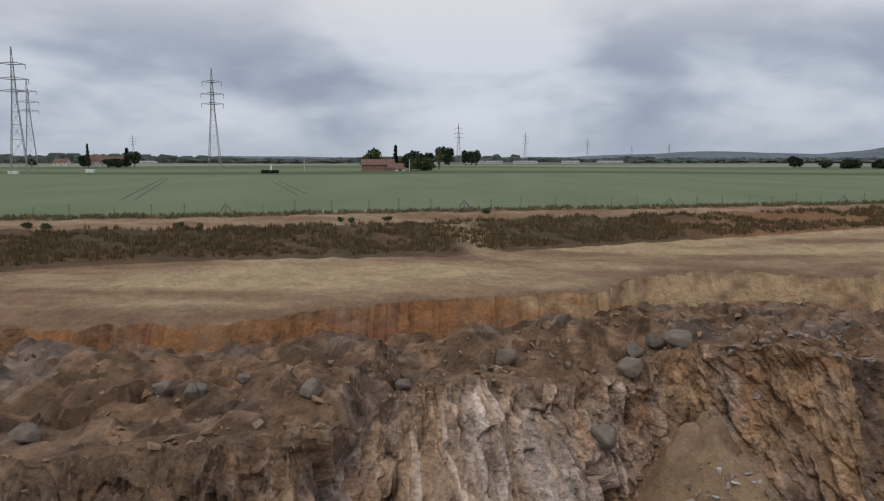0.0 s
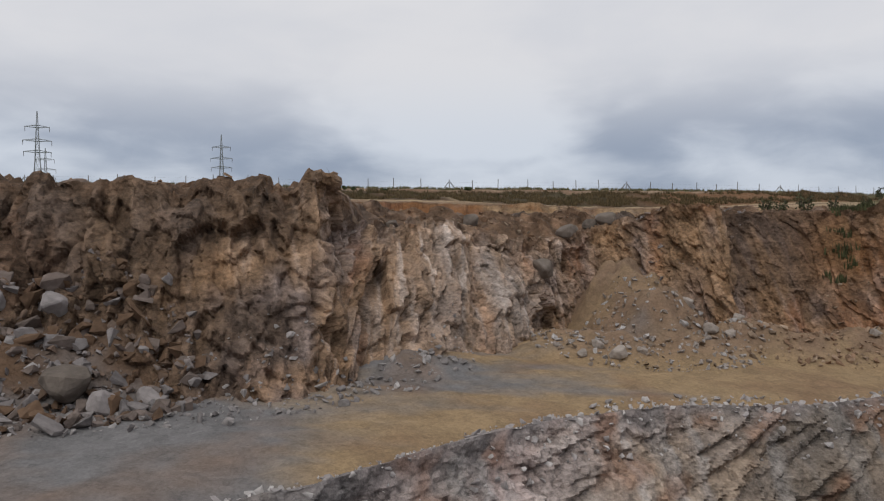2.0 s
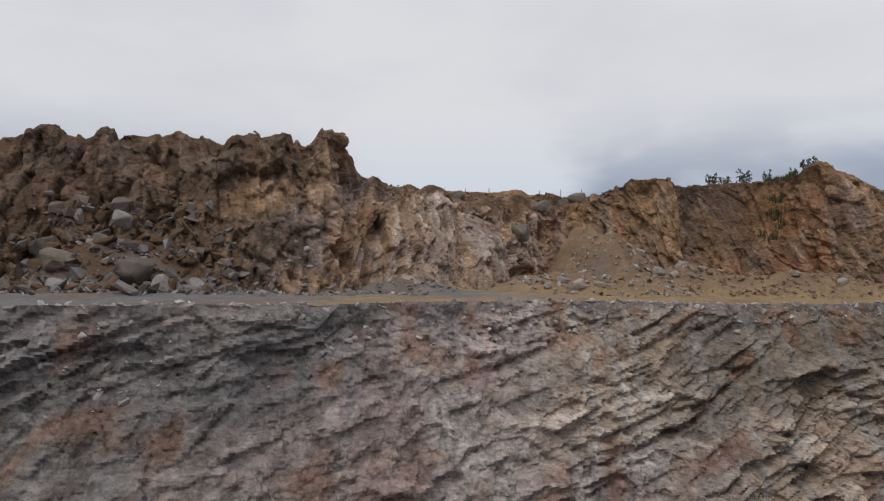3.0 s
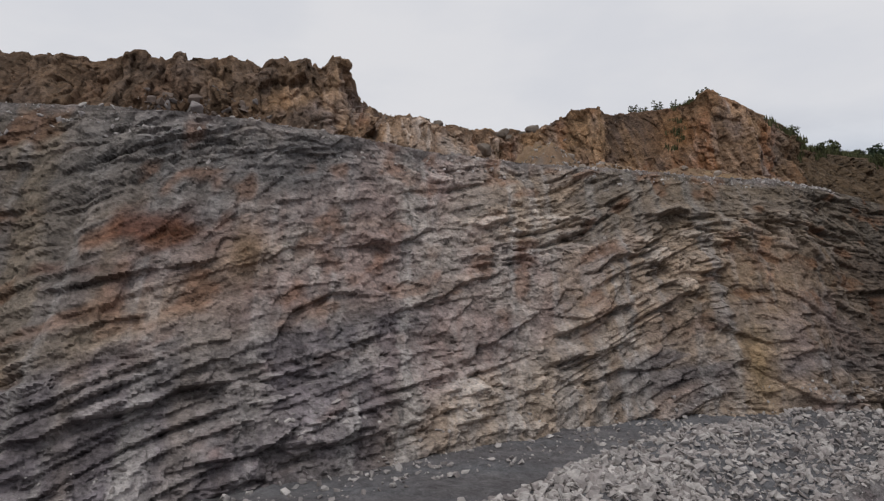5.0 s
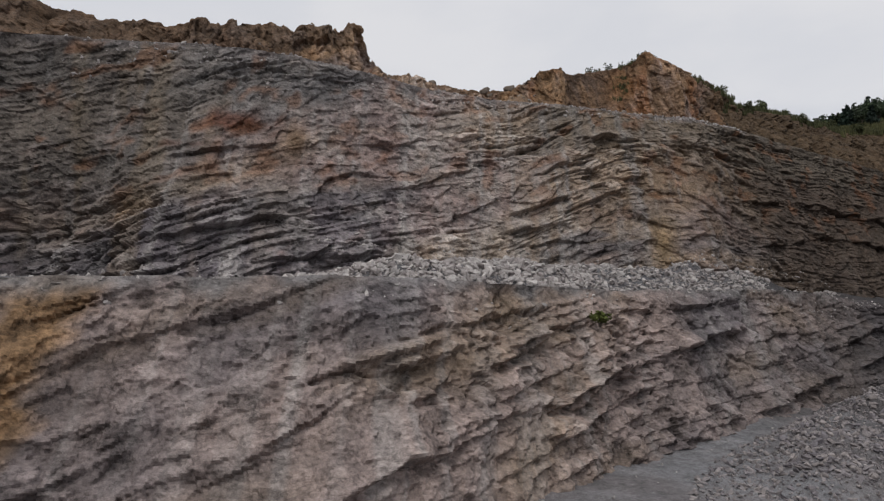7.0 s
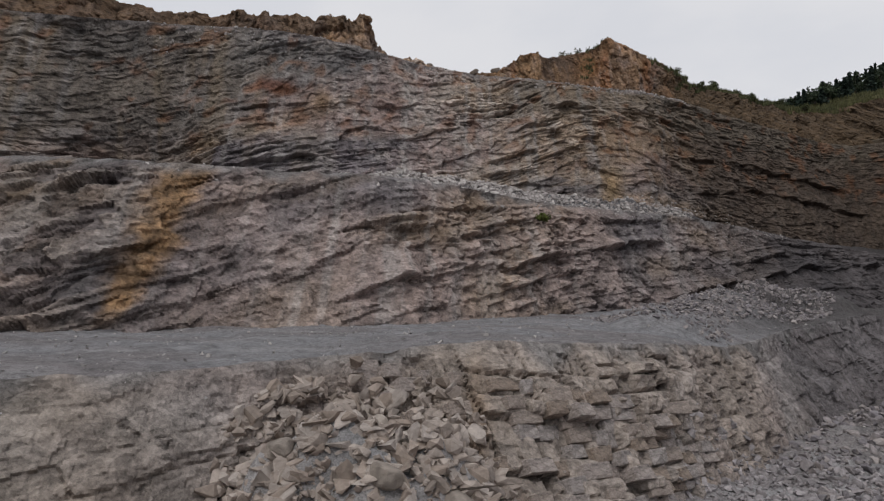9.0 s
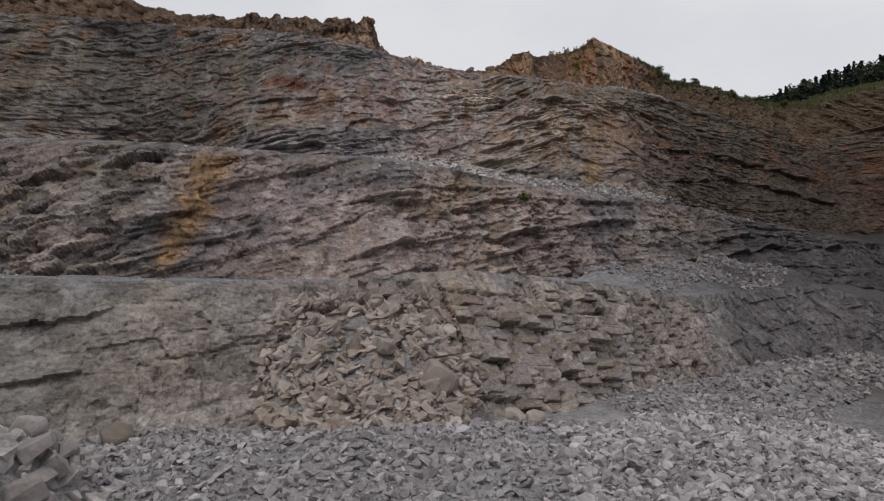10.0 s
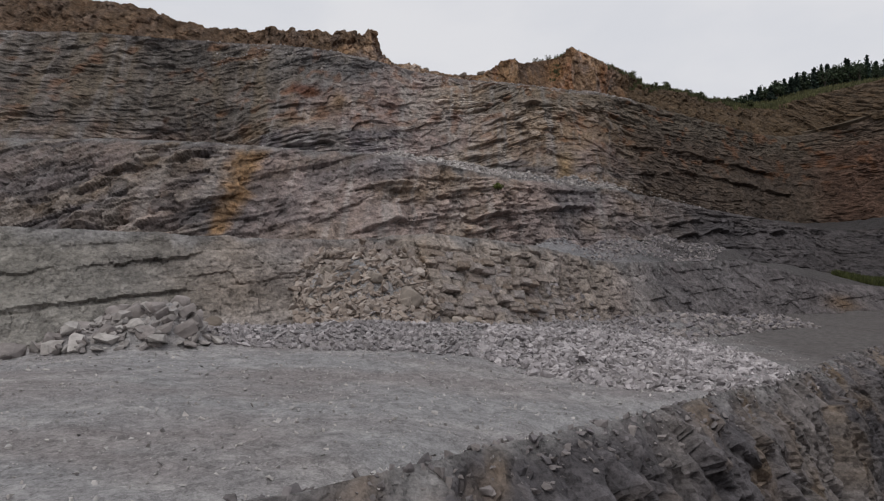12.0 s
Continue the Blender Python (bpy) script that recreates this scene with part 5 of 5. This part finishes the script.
TIMBER = plain("weathered_wood", (0.20, 0.185, 0.165), 0.85)
BRICK = plain("red_brick_wall", (0.24, 0.135, 0.105), 0.85, 0, 1.2)
PALE_ROOF = plain("pale_sheet_roof", (0.27, 0.285, 0.30), 0.7)
TILE = plain("clay_roof_tiles", (0.17, 0.10, 0.082), 0.8, 0, 1.0)
RENDER = plain("whitewashed_wall", (0.62, 0.60, 0.56), 0.8)
DARK_GLASS = plain("dark_window", (0.03, 0.035, 0.04), 0.2)
WHITE_STONE = plain("white_stone", (0.7, 0.69, 0.66), 0.7)
BARK = plain("bark", (0.10, 0.085, 0.07), 0.9, 0, 6.0)
WIRE = plain("fence_wire", (0.14, 0.14, 0.14), 0.6, 0.5)
CONCRETE = plain("concrete_pole", (0.45, 0.44, 0.41), 0.8)
WOODS = plain("far_woods", (0.075, 0.095, 0.085), 0.95, 0, 0.05, 0.3)
# the hill colour has the blue of distance haze mixed in
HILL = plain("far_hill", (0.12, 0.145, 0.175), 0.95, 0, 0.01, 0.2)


def leaf_material():
    mat, n, bsdf = material("foliage")
    tint = n.add("ShaderNodeAttribute")
    tint.attribute_name = "mesh_colour"
    lone = n.add("ShaderNodeObjectInfo").outputs["Random"]
    level = n.math("ADD", n.math("MULTIPLY", lone, 0.5), 0.75)
    grey = n.add("ShaderNodeCombineColor")
    for i in range(3):
        n.put(grey.inputs[i], level)
    n.put(bsdf.inputs["Base Color"], n.mix(1.0, tint.outputs["Color"], grey.outputs[0], "MULTIPLY"))
    bsdf.inputs["Roughness"].default_value = 0.75
    return mat


LEAF = leaf_material()


def leaf_mesh(name, centres, size, colour, seed, upright=False):
    """Many small leaf sprays, each two crossing blades, as one mesh."""
    r = np.random.RandomState(seed)
    k = len(centres)
    v = np.zeros((k, 6, 3))
    for j in range(2):
        a = r.normal(size=(k, 3))
        a /= np.linalg.norm(a, axis=1, keepdims=True)
        b = np.cross(a, r.normal(size=(k, 3)))
        b /= np.linalg.norm(b, axis=1, keepdims=True) + 1e-9
        if upright:
            a = a * 0.25 + np.array([0, 0, 1.0])
        s = size * r.uniform(0.5, 1.3, size=(k, 1))
        wide = 0.16 if upright else 0.55
        v[:, 3 * j] = centres - b * s * wide
        v[:, 3 * j + 1] = centres + b * s * wide
        v[:, 3 * j + 2] = centres + a * s
    faces = np.arange(k * 6).reshape(-1, 3)
    me = bpy.data.meshes.new(name)
    me.from_pydata(v.reshape(-1, 3).tolist(), [], faces.tolist())
    rgba = np.ones((k, 6, 4), np.float32)
    rgba[..., :3] = (np.array(colour) * r.uniform(0.55, 1.4, size=(k, 1)))[:, None, :] * np.array([1, 1, 1])
    me.attributes.new("mesh_colour", "FLOAT_COLOR", "POINT").data.foreach_set("color", rgba.ravel())
    me.materials.append(LEAF)
    return me


def crown_points(r, count, lobes):
    """Points in the shells of several lobes (x, y, z, radius, height)."""
    out = []
    weights = np.array([l[3] ** 2 * l[4] for l in lobes])
    picks = r.choice(len(lobes), size=count, p=weights / weights.sum())
    for i in picks:
        lx, ly, lz, lr, lh = lobes[i]
        d = r.normal(size=3)
        d /= np.linalg.norm(d)
        k = r.uniform(0.55, 1.0)
        out.append((lx + d[0] * lr * k, ly + d[1] * lr * k, lz + d[2] * lh * k))
    return np.array(out)


def tree(place, high, wide, colour, seed, label, group="", form="round", leaves=900, name="tree"):
    """A tapered trunk with limbs, and a crown of leaf sprays with gaps."""
    r = np.random.RandomState(seed)
    top = thing(name, place, label, "tree", group)
    bm = bmesh.new()
    bole = high * (0.2 if form == "round" else 0.9)
    bar(bm, (0, 0, -0.3), (0, 0, bole), high * 0.05, high * 0.03 if form == "round" else high * 0.008)
    lobes = []
    if form == "round":
        for i in range(10):
            a = i * 0.9 + r.uniform(0, 0.5)
            d = wide * 0.27 * r.uniform(0.5, 1.1)
            lz = high * r.uniform(0.28, 0.72)
            lobes.append((math.cos(a) * d, math.sin(a) * d, lz, wide * r.uniform(0.24, 0.34), high * r.uniform(0.18, 0.28)))
            bar(bm, (0, 0, bole * 0.9), (math.cos(a) * d, math.sin(a) * d, lz), high * 0.022, high * 0.007)
        pts = crown_points(r, leaves, lobes)
        size = wide * 0.115
    else:
        pts = []
        for i in range(leaves):
            t = r.uniform(0.08, 1.0)
            a, k = r.uniform(0, 6.283), r.uniform(0.3, 1.0) * (0.75 + 0.25 * math.sin(t * 40))
            pts.append((math.cos(a) * wide * 0.5 * (1.02 - t) * k, math.sin(a) * wide * 0.5 * (1.02 - t) * k, t * high))
        for i in range(10):
            t, a = 0.15 + i * 0.08, i * 2.4
            bar(bm, (0, 0, t * high), (math.cos(a) * wide * 0.4 * (1 - t), math.sin(a) * wide * 0.4 * (1 - t), t * high), high * 0.012, high * 0.004)
        pts = np.array(pts)
        size = wide * 0.16
    part("trunk", bm, BARK, top)
    crown = new("crown", leaf_mesh("crown", pts, size, colour, seed))
    crown.parent = top
    return top


def bush(place, high, wide, colour, seed, label, group="", leaves=160, airy=False):
    r = np.random.RandomState(seed)
    top = thing("bush", place, label, "bush", group)
    bm = bmesh.new()
    lobes = []
    for i in range(6):
        a, d = i * 1.05 + r.uniform(0, 0.5), wide * 0.3 * r.uniform(0.3, 1)
        tip = (math.cos(a) * d, math.sin(a) * d, high * r.uniform(0.45, 0.95))
        bar(bm, (0, 0, -0.2), tip, 0.06, 0.02)
        lobes.append((tip[0], tip[1], tip[2] * 0.75, wide * (0.13 if airy else 0.24), high * 0.28))
    part("stem", bm, BARK, top)
    leafy = new("foliage", leaf_mesh("leaves", crown_points(r, leaves, lobes), wide * (0.07 if airy else 0.13), colour, seed))
    leafy.parent = top
    return top


GREEN, DARK_GREEN, OLIVE, FIR = (0.070, 0.095, 0.038), (0.040, 0.056, 0.030), (0.12, 0.115, 0.05), (0.022, 0.036, 0.026)


# ---- the power line ----
def pylon(place, turn, high=60.0):
    top = thing("pylon", place, "tall grey lattice steel electricity pylon in the fields", "pylon", "power line pylons", turn)
    half = lambda z: 2.7 * (1 - z / (high * 0.64)) + 0.9 if z < high * 0.64 else 0.9 * (1 - (z - high * 0.64) / (high * 0.36)) + 0.12
    levels = [0, 9, 17, 24, 30, 35, high * 0.64, high * 0.70, high * 0.76, high * 0.82, high * 0.88, high]
    corners = ((1, 1), (-1, 1), (-1, -1), (1, -1))
    for sx, sy in corners:
        bm = bmesh.new()
        for a, b in zip(levels[:-1], levels[1:]):
            bar(bm, (sx * half(a), sy * half(a), a - (0.3 if a == 0 else 0)), (sx * half(b), sy * half(b), b), 0.24, 0.2)
        part("leg", bm, STEEL, top)
    for i in range(4):
        bm = bmesh.new()
        (ax, ay), (bx, by) = corners[i], corners[(i + 1) % 4]
        for a, b in zip(levels[:-1], levels[1:]):
            bar(bm, (ax * half(a), ay * half(a), a), (bx * half(b), by * half(b), b), 0.07)
            bar(bm, (bx * half(a), by * half(a), a), (ax * half(b), ay * half(b), b), 0.07)
            bar(bm, (ax * half(b), ay * half(b), b), (bx * half(b), by * half(b), b), 0.08)
        part("bracing", bm, STEEL, top)
    for share, reach in ((0.66, 6.3), (0.755, 6.6), (0.87, 5.6)):
        z, bm = high * share, bmesh.new()
        for sy in (-1, 1):
            for sx in (-1, 1):
                bar(bm, (0, sy * 0.6, z + 0.9), (sx * reach, 0, z), 0.22, 0.14)
                bar(bm, (0, sy * 0.6, z - 0.4), (sx * reach, 0, z), 0.26, 0.16)
        arm = part("crossarm", bm, STEEL, top)
        for sx in (-1, 1):
            bm = bmesh.new()
            bar(bm, (sx * reach * 0.97, 0, z - 0.1), (sx * reach * 0.97, 0, z - 2.4), 0.2, 0.16)
            part("insulator", bm, PORCELAIN, arm)
    return top


first = pylon((-134, 426, -0.1), 8)
for x, y, turn in ((-202, 345, 24), (-272.5, 480, 24), (24, 1045, -20), (160, 1390, -20), (362, 1800, -22), (655, 2500, -22), (690, 2200, -30), (-640, 1500, 30)):
    copy_thing(first, pose(x, y, -0.4, 0, 0, turn))


# ---- farm, far houses, monument, poles ----
def house(place, size, turn, walls, label, group="farm buildings", name="house", windows=3, chimney=True, cover=None):
    """A gabled house with a tiled roof, doors and windows."""
    w, d, h, ridge = size
    top = thing(name, place, label, "house", group, turn)
    bm = bmesh.new()
    outline = [(-d / 2, 0), (d / 2, 0), (d / 2, h), (0, h + ridge), (-d / 2, h)]
    ends = [[bm.verts.new((x, y, z)) for y, z in outline] for x in (-w / 2, w / 2)]
    bm.faces.new(ends[0][::-1])
    bm.faces.new(ends[1])
    for i in range(5):
        bm.faces.new((ends[0][i], ends[0][(i + 1) % 5], ends[1][(i + 1) % 5], ends[1][i]))
    part("wall", bm, walls, top)
    bm = bmesh.new()
    slope = math.atan2(ridge, d / 2)
    for s in (-1, 1):
        box(bm, (0, s * d * 0.27, h + ridge / 2 + 0.02), (w + 0.8, math.hypot(d / 2, ridge) + 0.7, 0.25), Matrix.Rotation(-s * slope, 4, "X"))
    roof = part("roof", bm, cover or TILE, top)
    if chimney:
        bm = bmesh.new()
        box(bm, (w * 0.3, 0, h + ridge + 0.5), (0.9, 0.9, 2.0))
        part("chimney", bm, BRICK, roof)
    for i in range(windows):
        x = -w / 2 + w * (i + 0.5) / windows
        bm = bmesh.new()
        box(bm, (x, -d / 2 - 0.03, h * 0.55), (1.2, 0.14, 1.4))
        frame_part = part("window", bm, RENDER, top)
        bm = bmesh.new()
        box(bm, (x, -d / 2 - 0.12, h * 0.55), (0.95, 0.06, 1.15))
        part("pane", bm, DARK_GLASS, frame_part)
    bm = bmesh.new()
    box(bm, (w * 0.12, -d / 2 - 0.04, 1.1), (1.1, 0.14, 2.2))
    part("door", bm, TIMBER, top)
    return top


house((-38, 428, 0), (19, 10, 4.2, 3.0), 6, BRICK, "red brick farmhouse with a tiled roof among trees")
house((-27, 424, 0), (9, 7, 2.6, 2.2), -4, BRICK, "low brick outbuilding beside the farmhouse", chimney=False, windows=2)
house((-24.5, 420, 0), (6, 3.5, 1.9, 0.8), 0, RENDER, "small whitewashed lean-to shed by the farm", chimney=False, windows=1, name="shed")
house((-335, 705, 1), (18, 11, 5.0, 5.5), 35, RENDER, "pale gabled house in a far hamlet", "far hamlet houses")
house((-322, 712, 1), (15, 10, 4.5, 4.5), 10, BRICK, "dark-roofed house in a far hamlet", "far hamlet houses")
house((-384, 730, 1), (14, 9, 3.5, 3.5), 0, RENDER, "pale low house in a far hamlet", "far hamlet houses")
for x, y, w in ((90, 1250, 40), (150, 1300, 60), (240, 1350, 46), (-10, 1280, 30), (330, 1420, 70), (430, 1500, 60), (60, 1330, 50), (-480, 1180, 40)):
    house((x, y, 0), (w * 0.7, 14, 3.0, 2.4), rng.uniform(-12, 12), RENDER, "distant pale farm building on the plain", "distant farm buildings", windows=4, chimney=False, name="farm_building", cover=PALE_ROOF)

TREES = "trees round the farm"
tree((-43, 440, 0), 14.5, 13, GREEN, 1, "broad round tree behind the farmhouse roof", TREES)
tree((-28, 437, 0), 15.5, 6.5, FIR, 2, "dark narrow fir beside the farmhouse", TREES, "fir", 420)
tree((-19, 436, 0), 13.5, 13, DARK_GREEN, 3, "dense dark green tree beside the farm", TREES)
tree((-10, 434, 0), 12.0, 11, DARK_GREEN, 4, "dense dark green tree beside the farm", TREES)
tree((-14.5, 424, 0), 9.0, 10, GREEN, 5, "rounded green garden tree near the farm", TREES)
tree((-9, 422, 0), 9.0, 9, GREEN, 6, "rounded green garden tree near the farm", TREES)
tree((-2, 470, 0), 17, 6, OLIVE, 7, "thin half-bare tree behind the farm", TREES, leaves=120)
for x, seed in ((-3, 8), (4, 9), (9, 10)):
    tree((x, 890, 0), 25, 13, DARK_GREEN, seed, "tall dark poplar-like tree on the plain", "tall trees on the plain", leaves=900)
for x, seed in ((29, 11), (36, 12), (42, 13)):
    tree((x, 890, 0), 21, 12, DARK_GREEN, seed, "tall dark tree on the plain", "tall trees on the plain", leaves=900)
for x, y, h, w, seed, form in ((-338, 690, 22, 7, 14, "fir"), (-344, 694, 13, 12, 15, "round"), (-318, 690, 10, 12, 16, "round"), (-305, 700, 18, 10, 17, "fir"), (-300, 705, 17, 12, 18, "round"), (-312, 690, 9, 14, 19, "round"), (-398, 700, 9, 11, 20, "round")):
    tree((x, y, 0), h, w, DARK_GREEN, seed, "dark tree standing in the far hamlet", "trees in the far hamlet", form)
tree((343, 700, -1), 12, 14, FIR, 21, "lone dark round tree in the fields", "lone field trees", leaves=600)
for i in range(9):
    tree((318 + i * 12 + rng.uniform(-4, 4), 590 + rng.uniform(-8, 8), -1), rng.uniform(8, 12), rng.uniform(10, 14), DARK_GREEN, 30 + i, "dark tree in a field-edge row", "field-edge tree row", leaves=600)

monument = thing("monument", (-90, 380, 0), "small white stone monument standing in a clipped hedge", "monument")
bm = bmesh.new()
box(bm, (0, 0, 0.5), (1.8, 1.8, 1.2))
box(bm, (0, 0, 1.35), (1.3, 1.3, 0.6))
part("plinth", bm, WHITE_STONE, monument)
bm = bmesh.new()
bar(bm, (0, 0, 1.6), (0, 0, 4.6), 0.9, 0.4)
part("shaft", bm, WHITE_STONE, monument)
r = np.random.RandomState(50)
pts = np.stack([r.uniform(-4.5, 4.5, 900), r.uniform(-1.2, 1.2, 900), r.uniform(0, 1.7, 900)], -1)
hedge = tagged(new("hedge", leaf_mesh("hedge", pts, 0.45, FIR, 50)), "low dark clipped hedge round the monument", "hedge")
hedge.location = (-90, 377.5, 0)
for x, y in ((-80, 420), (-18.5, 412)):
    pole = thing("utility_pole", (x, y, 0), "pale concrete utility pole at the field edge", "pole", "utility poles")
    bm = bmesh.new()
    bar(bm, (0, 0, -0.3), (0, 0, 7.4), 0.5, 0.32)
    part("shaft", bm, CONCRETE, pole)
    bm = bmesh.new()
    bar(bm, (-0.7, 0, 7.0), (0.7, 0, 7.0), 0.16)
    part("crossbar", bm, TIMBER, pole)
for x, y in ((-205, 345), (-195, 400)):
    trough = thing("field_container", (x, y, 0), "small white container standing in a field", "container", "field containers")
    bm = bmesh.new()
    bmesh.ops.bevel(bm, geom=box(bm, (0, 0, 0.9), (4.4, 2.2, 1.8)) and list(bm.edges), offset=0.08, segments=1, affect="EDGES")
    part("body", bm, WHITE_STONE, trough)

# far woods: low uneven bands of tree crowns, and the hills behind
r = np.random.RandomState(60)
all_verts, all_faces, base = [], [], 0
for i in range(2600):
    band = r.randint(3)
    y = (1500, 1900, 2500)[band] + r.normal() * 70
    x = r.uniform(-0.75, 0.75) * y
    if band == 0 and -200 < x < 350:
        continue
    verts, faces = SHAPES[r.randint(len(SHAPES))]
    v = verts * np.array([r.uniform(20, 46), 20, r.uniform(26, 52) * (0.7 + 0.35 * math.sin(x * 0.006 + band)) * (0.62 if x > 0.1 * y else 1.0)]) + np.array([x, y, 5])
    all_verts.append(v)
    all_faces.append(faces + base)
    base += len(v)
me = bpy.data.meshes.new("far_woods")
me.from_pydata(np.concatenate(all_verts).tolist(), [], np.concatenate(all_faces).tolist())
me.materials.append(WOODS)
tagged(new("far_woods", me), "dark uneven bands of far woodland", "woods", kind="stuff")

hx = np.linspace(-4200, 4200, 260)
ridge = 26 + 16 * fbm(hx * 0.0012, hx * 0, hx * 0, 4, 120) + 34 * np.exp(-((hx - 1300) / 700) ** 2) + 125 * np.exp(-((hx - 2850) / 430) ** 2)
hills = np.stack([np.stack([hx, hx * 0 + 4000 + 150 * t, ridge * k - 3], -1) for t, k in ((-3, 0.0), (-2, 0.3), (-1, 0.75), (0, 1.0), (1, 0.6), (2, 0.0))])
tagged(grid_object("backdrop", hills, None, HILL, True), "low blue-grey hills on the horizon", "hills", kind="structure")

# ---- the fence along the field ----
fence = thing("fence", (0, 0, 0), "long wire fence on weathered wooden posts at the field edge", "fence")
posts = []
line = np.array(moved(TRACK_FAR, 1.5, 0))
for x in np.arange(-66, 90, 4.3):
    x = x + rng.uniform(-0.4, 0.4)
    y, z = np.interp(x, line[:, 0], line[:, 1]), np.interp(x, line[:, 0], line[:, 2])
    h = rng.uniform(1.45, 1.95)
    bm = bmesh.new()
    lean = rng.uniform(-0.08, 0.08)
    bar(bm, (x, y, z - 0.4), (x + lean, y, z + h), 0.10, 0.08)
    part("post", bm, TIMBER, fence)
    posts.append((x, y, z))
    if len(posts) % 7 == 3:
        for s in (-1, 1):
            bm = bmesh.new()
            bar(bm, (x + s * 1.3, y + 0.12, z - 0.2), (x + s * 0.1, y + 0.12, z + h * 0.8), 0.10)
            part("brace", bm, TIMBER, fence)
for share in (0.45, 0.85, 1.3):
    bm = bmesh.new()
    rings = [[bm.verts.new((a[0], a[1] - 0.1 + i, a[2] + share + j)) for i, j in ((0.003, 0.003), (-0.003, 0.003), (-0.003, -0.003), (0.003, -0.003))] for a in posts]
    for a, b in zip(rings[:-1], rings[1:]):
        for i in range(4):
            bm.faces.new((a[i], a[(i + 1) % 4], b[(i + 1) % 4], b[i]))
    part("wire", bm, WIRE, fence)

# ---- plants on the rim, the bank and the crags ----
def tufts(name, label, count, spot, size, colour, seed, blades=9, clumped=-1.0):
    """Grass and weeds as many thin upright blades."""
    rng = random.Random(seed)
    pts = []
    for _ in range(count):
        x, y, top = spot(rng)
        floor = ground_at(x, y, top) if noise.noise((x * 0.16, y * 0.3, seed)) > clumped else None
        if floor is not None:
            for _ in range(blades):
                pts.append((x + rng.gauss(0, size * 0.35), y + rng.gauss(0, size * 0.35), floor.z - 0.05))
    return tagged(new(name, leaf_mesh(name, np.array(pts), size, colour, seed, True)), label, "grass", kind="stuff")


tufts("dry_grass", "dry straw-coloured grass on the earth bank", 5200, along(ROAD_FAR, BANK_TOP, -70, 75, 0.1, 1.0, 6), 0.45, (0.145, 0.105, 0.052), 61, 9, -0.2)
tufts("weeds", "dark green weeds on the earth bank", 1500, along(ROAD_FAR, BANK_TOP, -70, 30, 0.2, 0.95, 6), 0.45, (0.105, 0.088, 0.042), 62, 9, 0.05)
tufts("verge_grass", "long grass along the fence line", 1300, along(TRACK_FAR, VERGE, -75, 95, 0.0, 1.0, 6), 0.4, (0.13, 0.12, 0.06), 63)
tufts("hillside_grass", "rough grass on the hillside beside the pit", 3000, along(SHELF, TRACK_FAR, 86, 128, -0.2, 1.0, 14), 0.9, (0.10, 0.10, 0.042), 64)
tufts("rim_weeds", "low weeds along the rim of the pit", 900, along(CREST_1, SHELF, 46, 100, -0.05, 0.5, 6), 0.8, (0.085, 0.09, 0.04), 65)
tufts("bench_grass", "patch of green grass on a far bench", 900, heap(95, 25, 9, 2.5, 0.1, -48), 0.8, (0.07, 0.08, 0.028), 66)
tufts("rim_weeds", "sparse weeds on top of the crag", 260, heap(38.5, 43.5, 6, 1.8, 0.5, 2), 0.5, (0.075, 0.08, 0.035), 67)


def planted(x, y, top, **kw):
    floor = ground_at(x, y, top)
    bush((x, y, floor.z - 0.08 if floor else top), **kw)


for i, (x, y, h, w) in enumerate(((30.2, 45.6, 2.0, 2.2), (31.6, 45.6, 1.5, 2.0), (33, 44.6, 2.2, 2.4), (34.8, 43.2, 1.7, 1.6), (37.4, 40.2, 1.9, 2.2), (39.2, 40.6, 1.8, 2.4), (41, 41.6, 1.4, 2.0), (46, 45.5, 1.6, 2.2), (49, 48.4, 1.2, 1.6), (36.4, 41.2, 1.2, 1.5))):
    planted(x, y, 4, high=h, wide=w, colour=(0.085, 0.09, 0.045), seed=70 + i, label="thin straggly shrub on the brink of the crag", group="shrubs on the crag", leaves=150, airy=True)
for i in range(30):
    x = rng.uniform(54, 100)
    planted(x, np.interp(x, [q[0] for q in CREST_1], [q[1] for q in CREST_1]) + rng.uniform(0, 4), 6, high=rng.uniform(1.2, 3.0), wide=rng.uniform(1.6, 3.2), colour=(0.075, 0.085, 0.036), seed=90 + i, label="scrubby green bush along the quarry rim", group="bushes on the rim", leaves=170, airy=i % 2 == 0)
for i, (x, y) in enumerate(((-27.5, 81), (-12.5, 88.2), (-11.2, 88.4), (6, 97.2), (-7, 91.5), (-30, 81.5), (-44, 79.5), (-46, 79.4))):
    planted(x, y, 5, high=rng.uniform(0.5, 1.0), wide=rng.uniform(0.9, 1.6), colour=OLIVE if i == 0 else GREEN, seed=130 + i, label="small bush on the edge of the earth bank", group="bushes on the bank", leaves=200)
bush((18.6, -15.6, -44.6), 1.3, 1.8, (0.11, 0.13, 0.035), 140, "small green bush rooted in the rock face")
bush((19.6, -14.2, -47.0), 1.0, 1.2, (0.05, 0.05, 0.03), 141, "small dark bush rooted in the rock face")
for i in range(80):
    x = 102 + i * 0.55 + rng.uniform(-1, 1)
    y = 101 + rng.uniform(-4, 15)
    floor = ground_at(x, y, 30)
    if floor:
        tree((x, y, floor.z), rng.uniform(3.2, 6.0) + (x - 102) * 0.14, rng.uniform(3.4, 5.5), DARK_GREEN if i % 3 else FIR, 150 + i, "leafy young tree at the hillside wood" if i % 3 else "dark conifer at the edge of the hillside wood", "hillside trees", "round" if i % 3 else "fir", leaves=240)
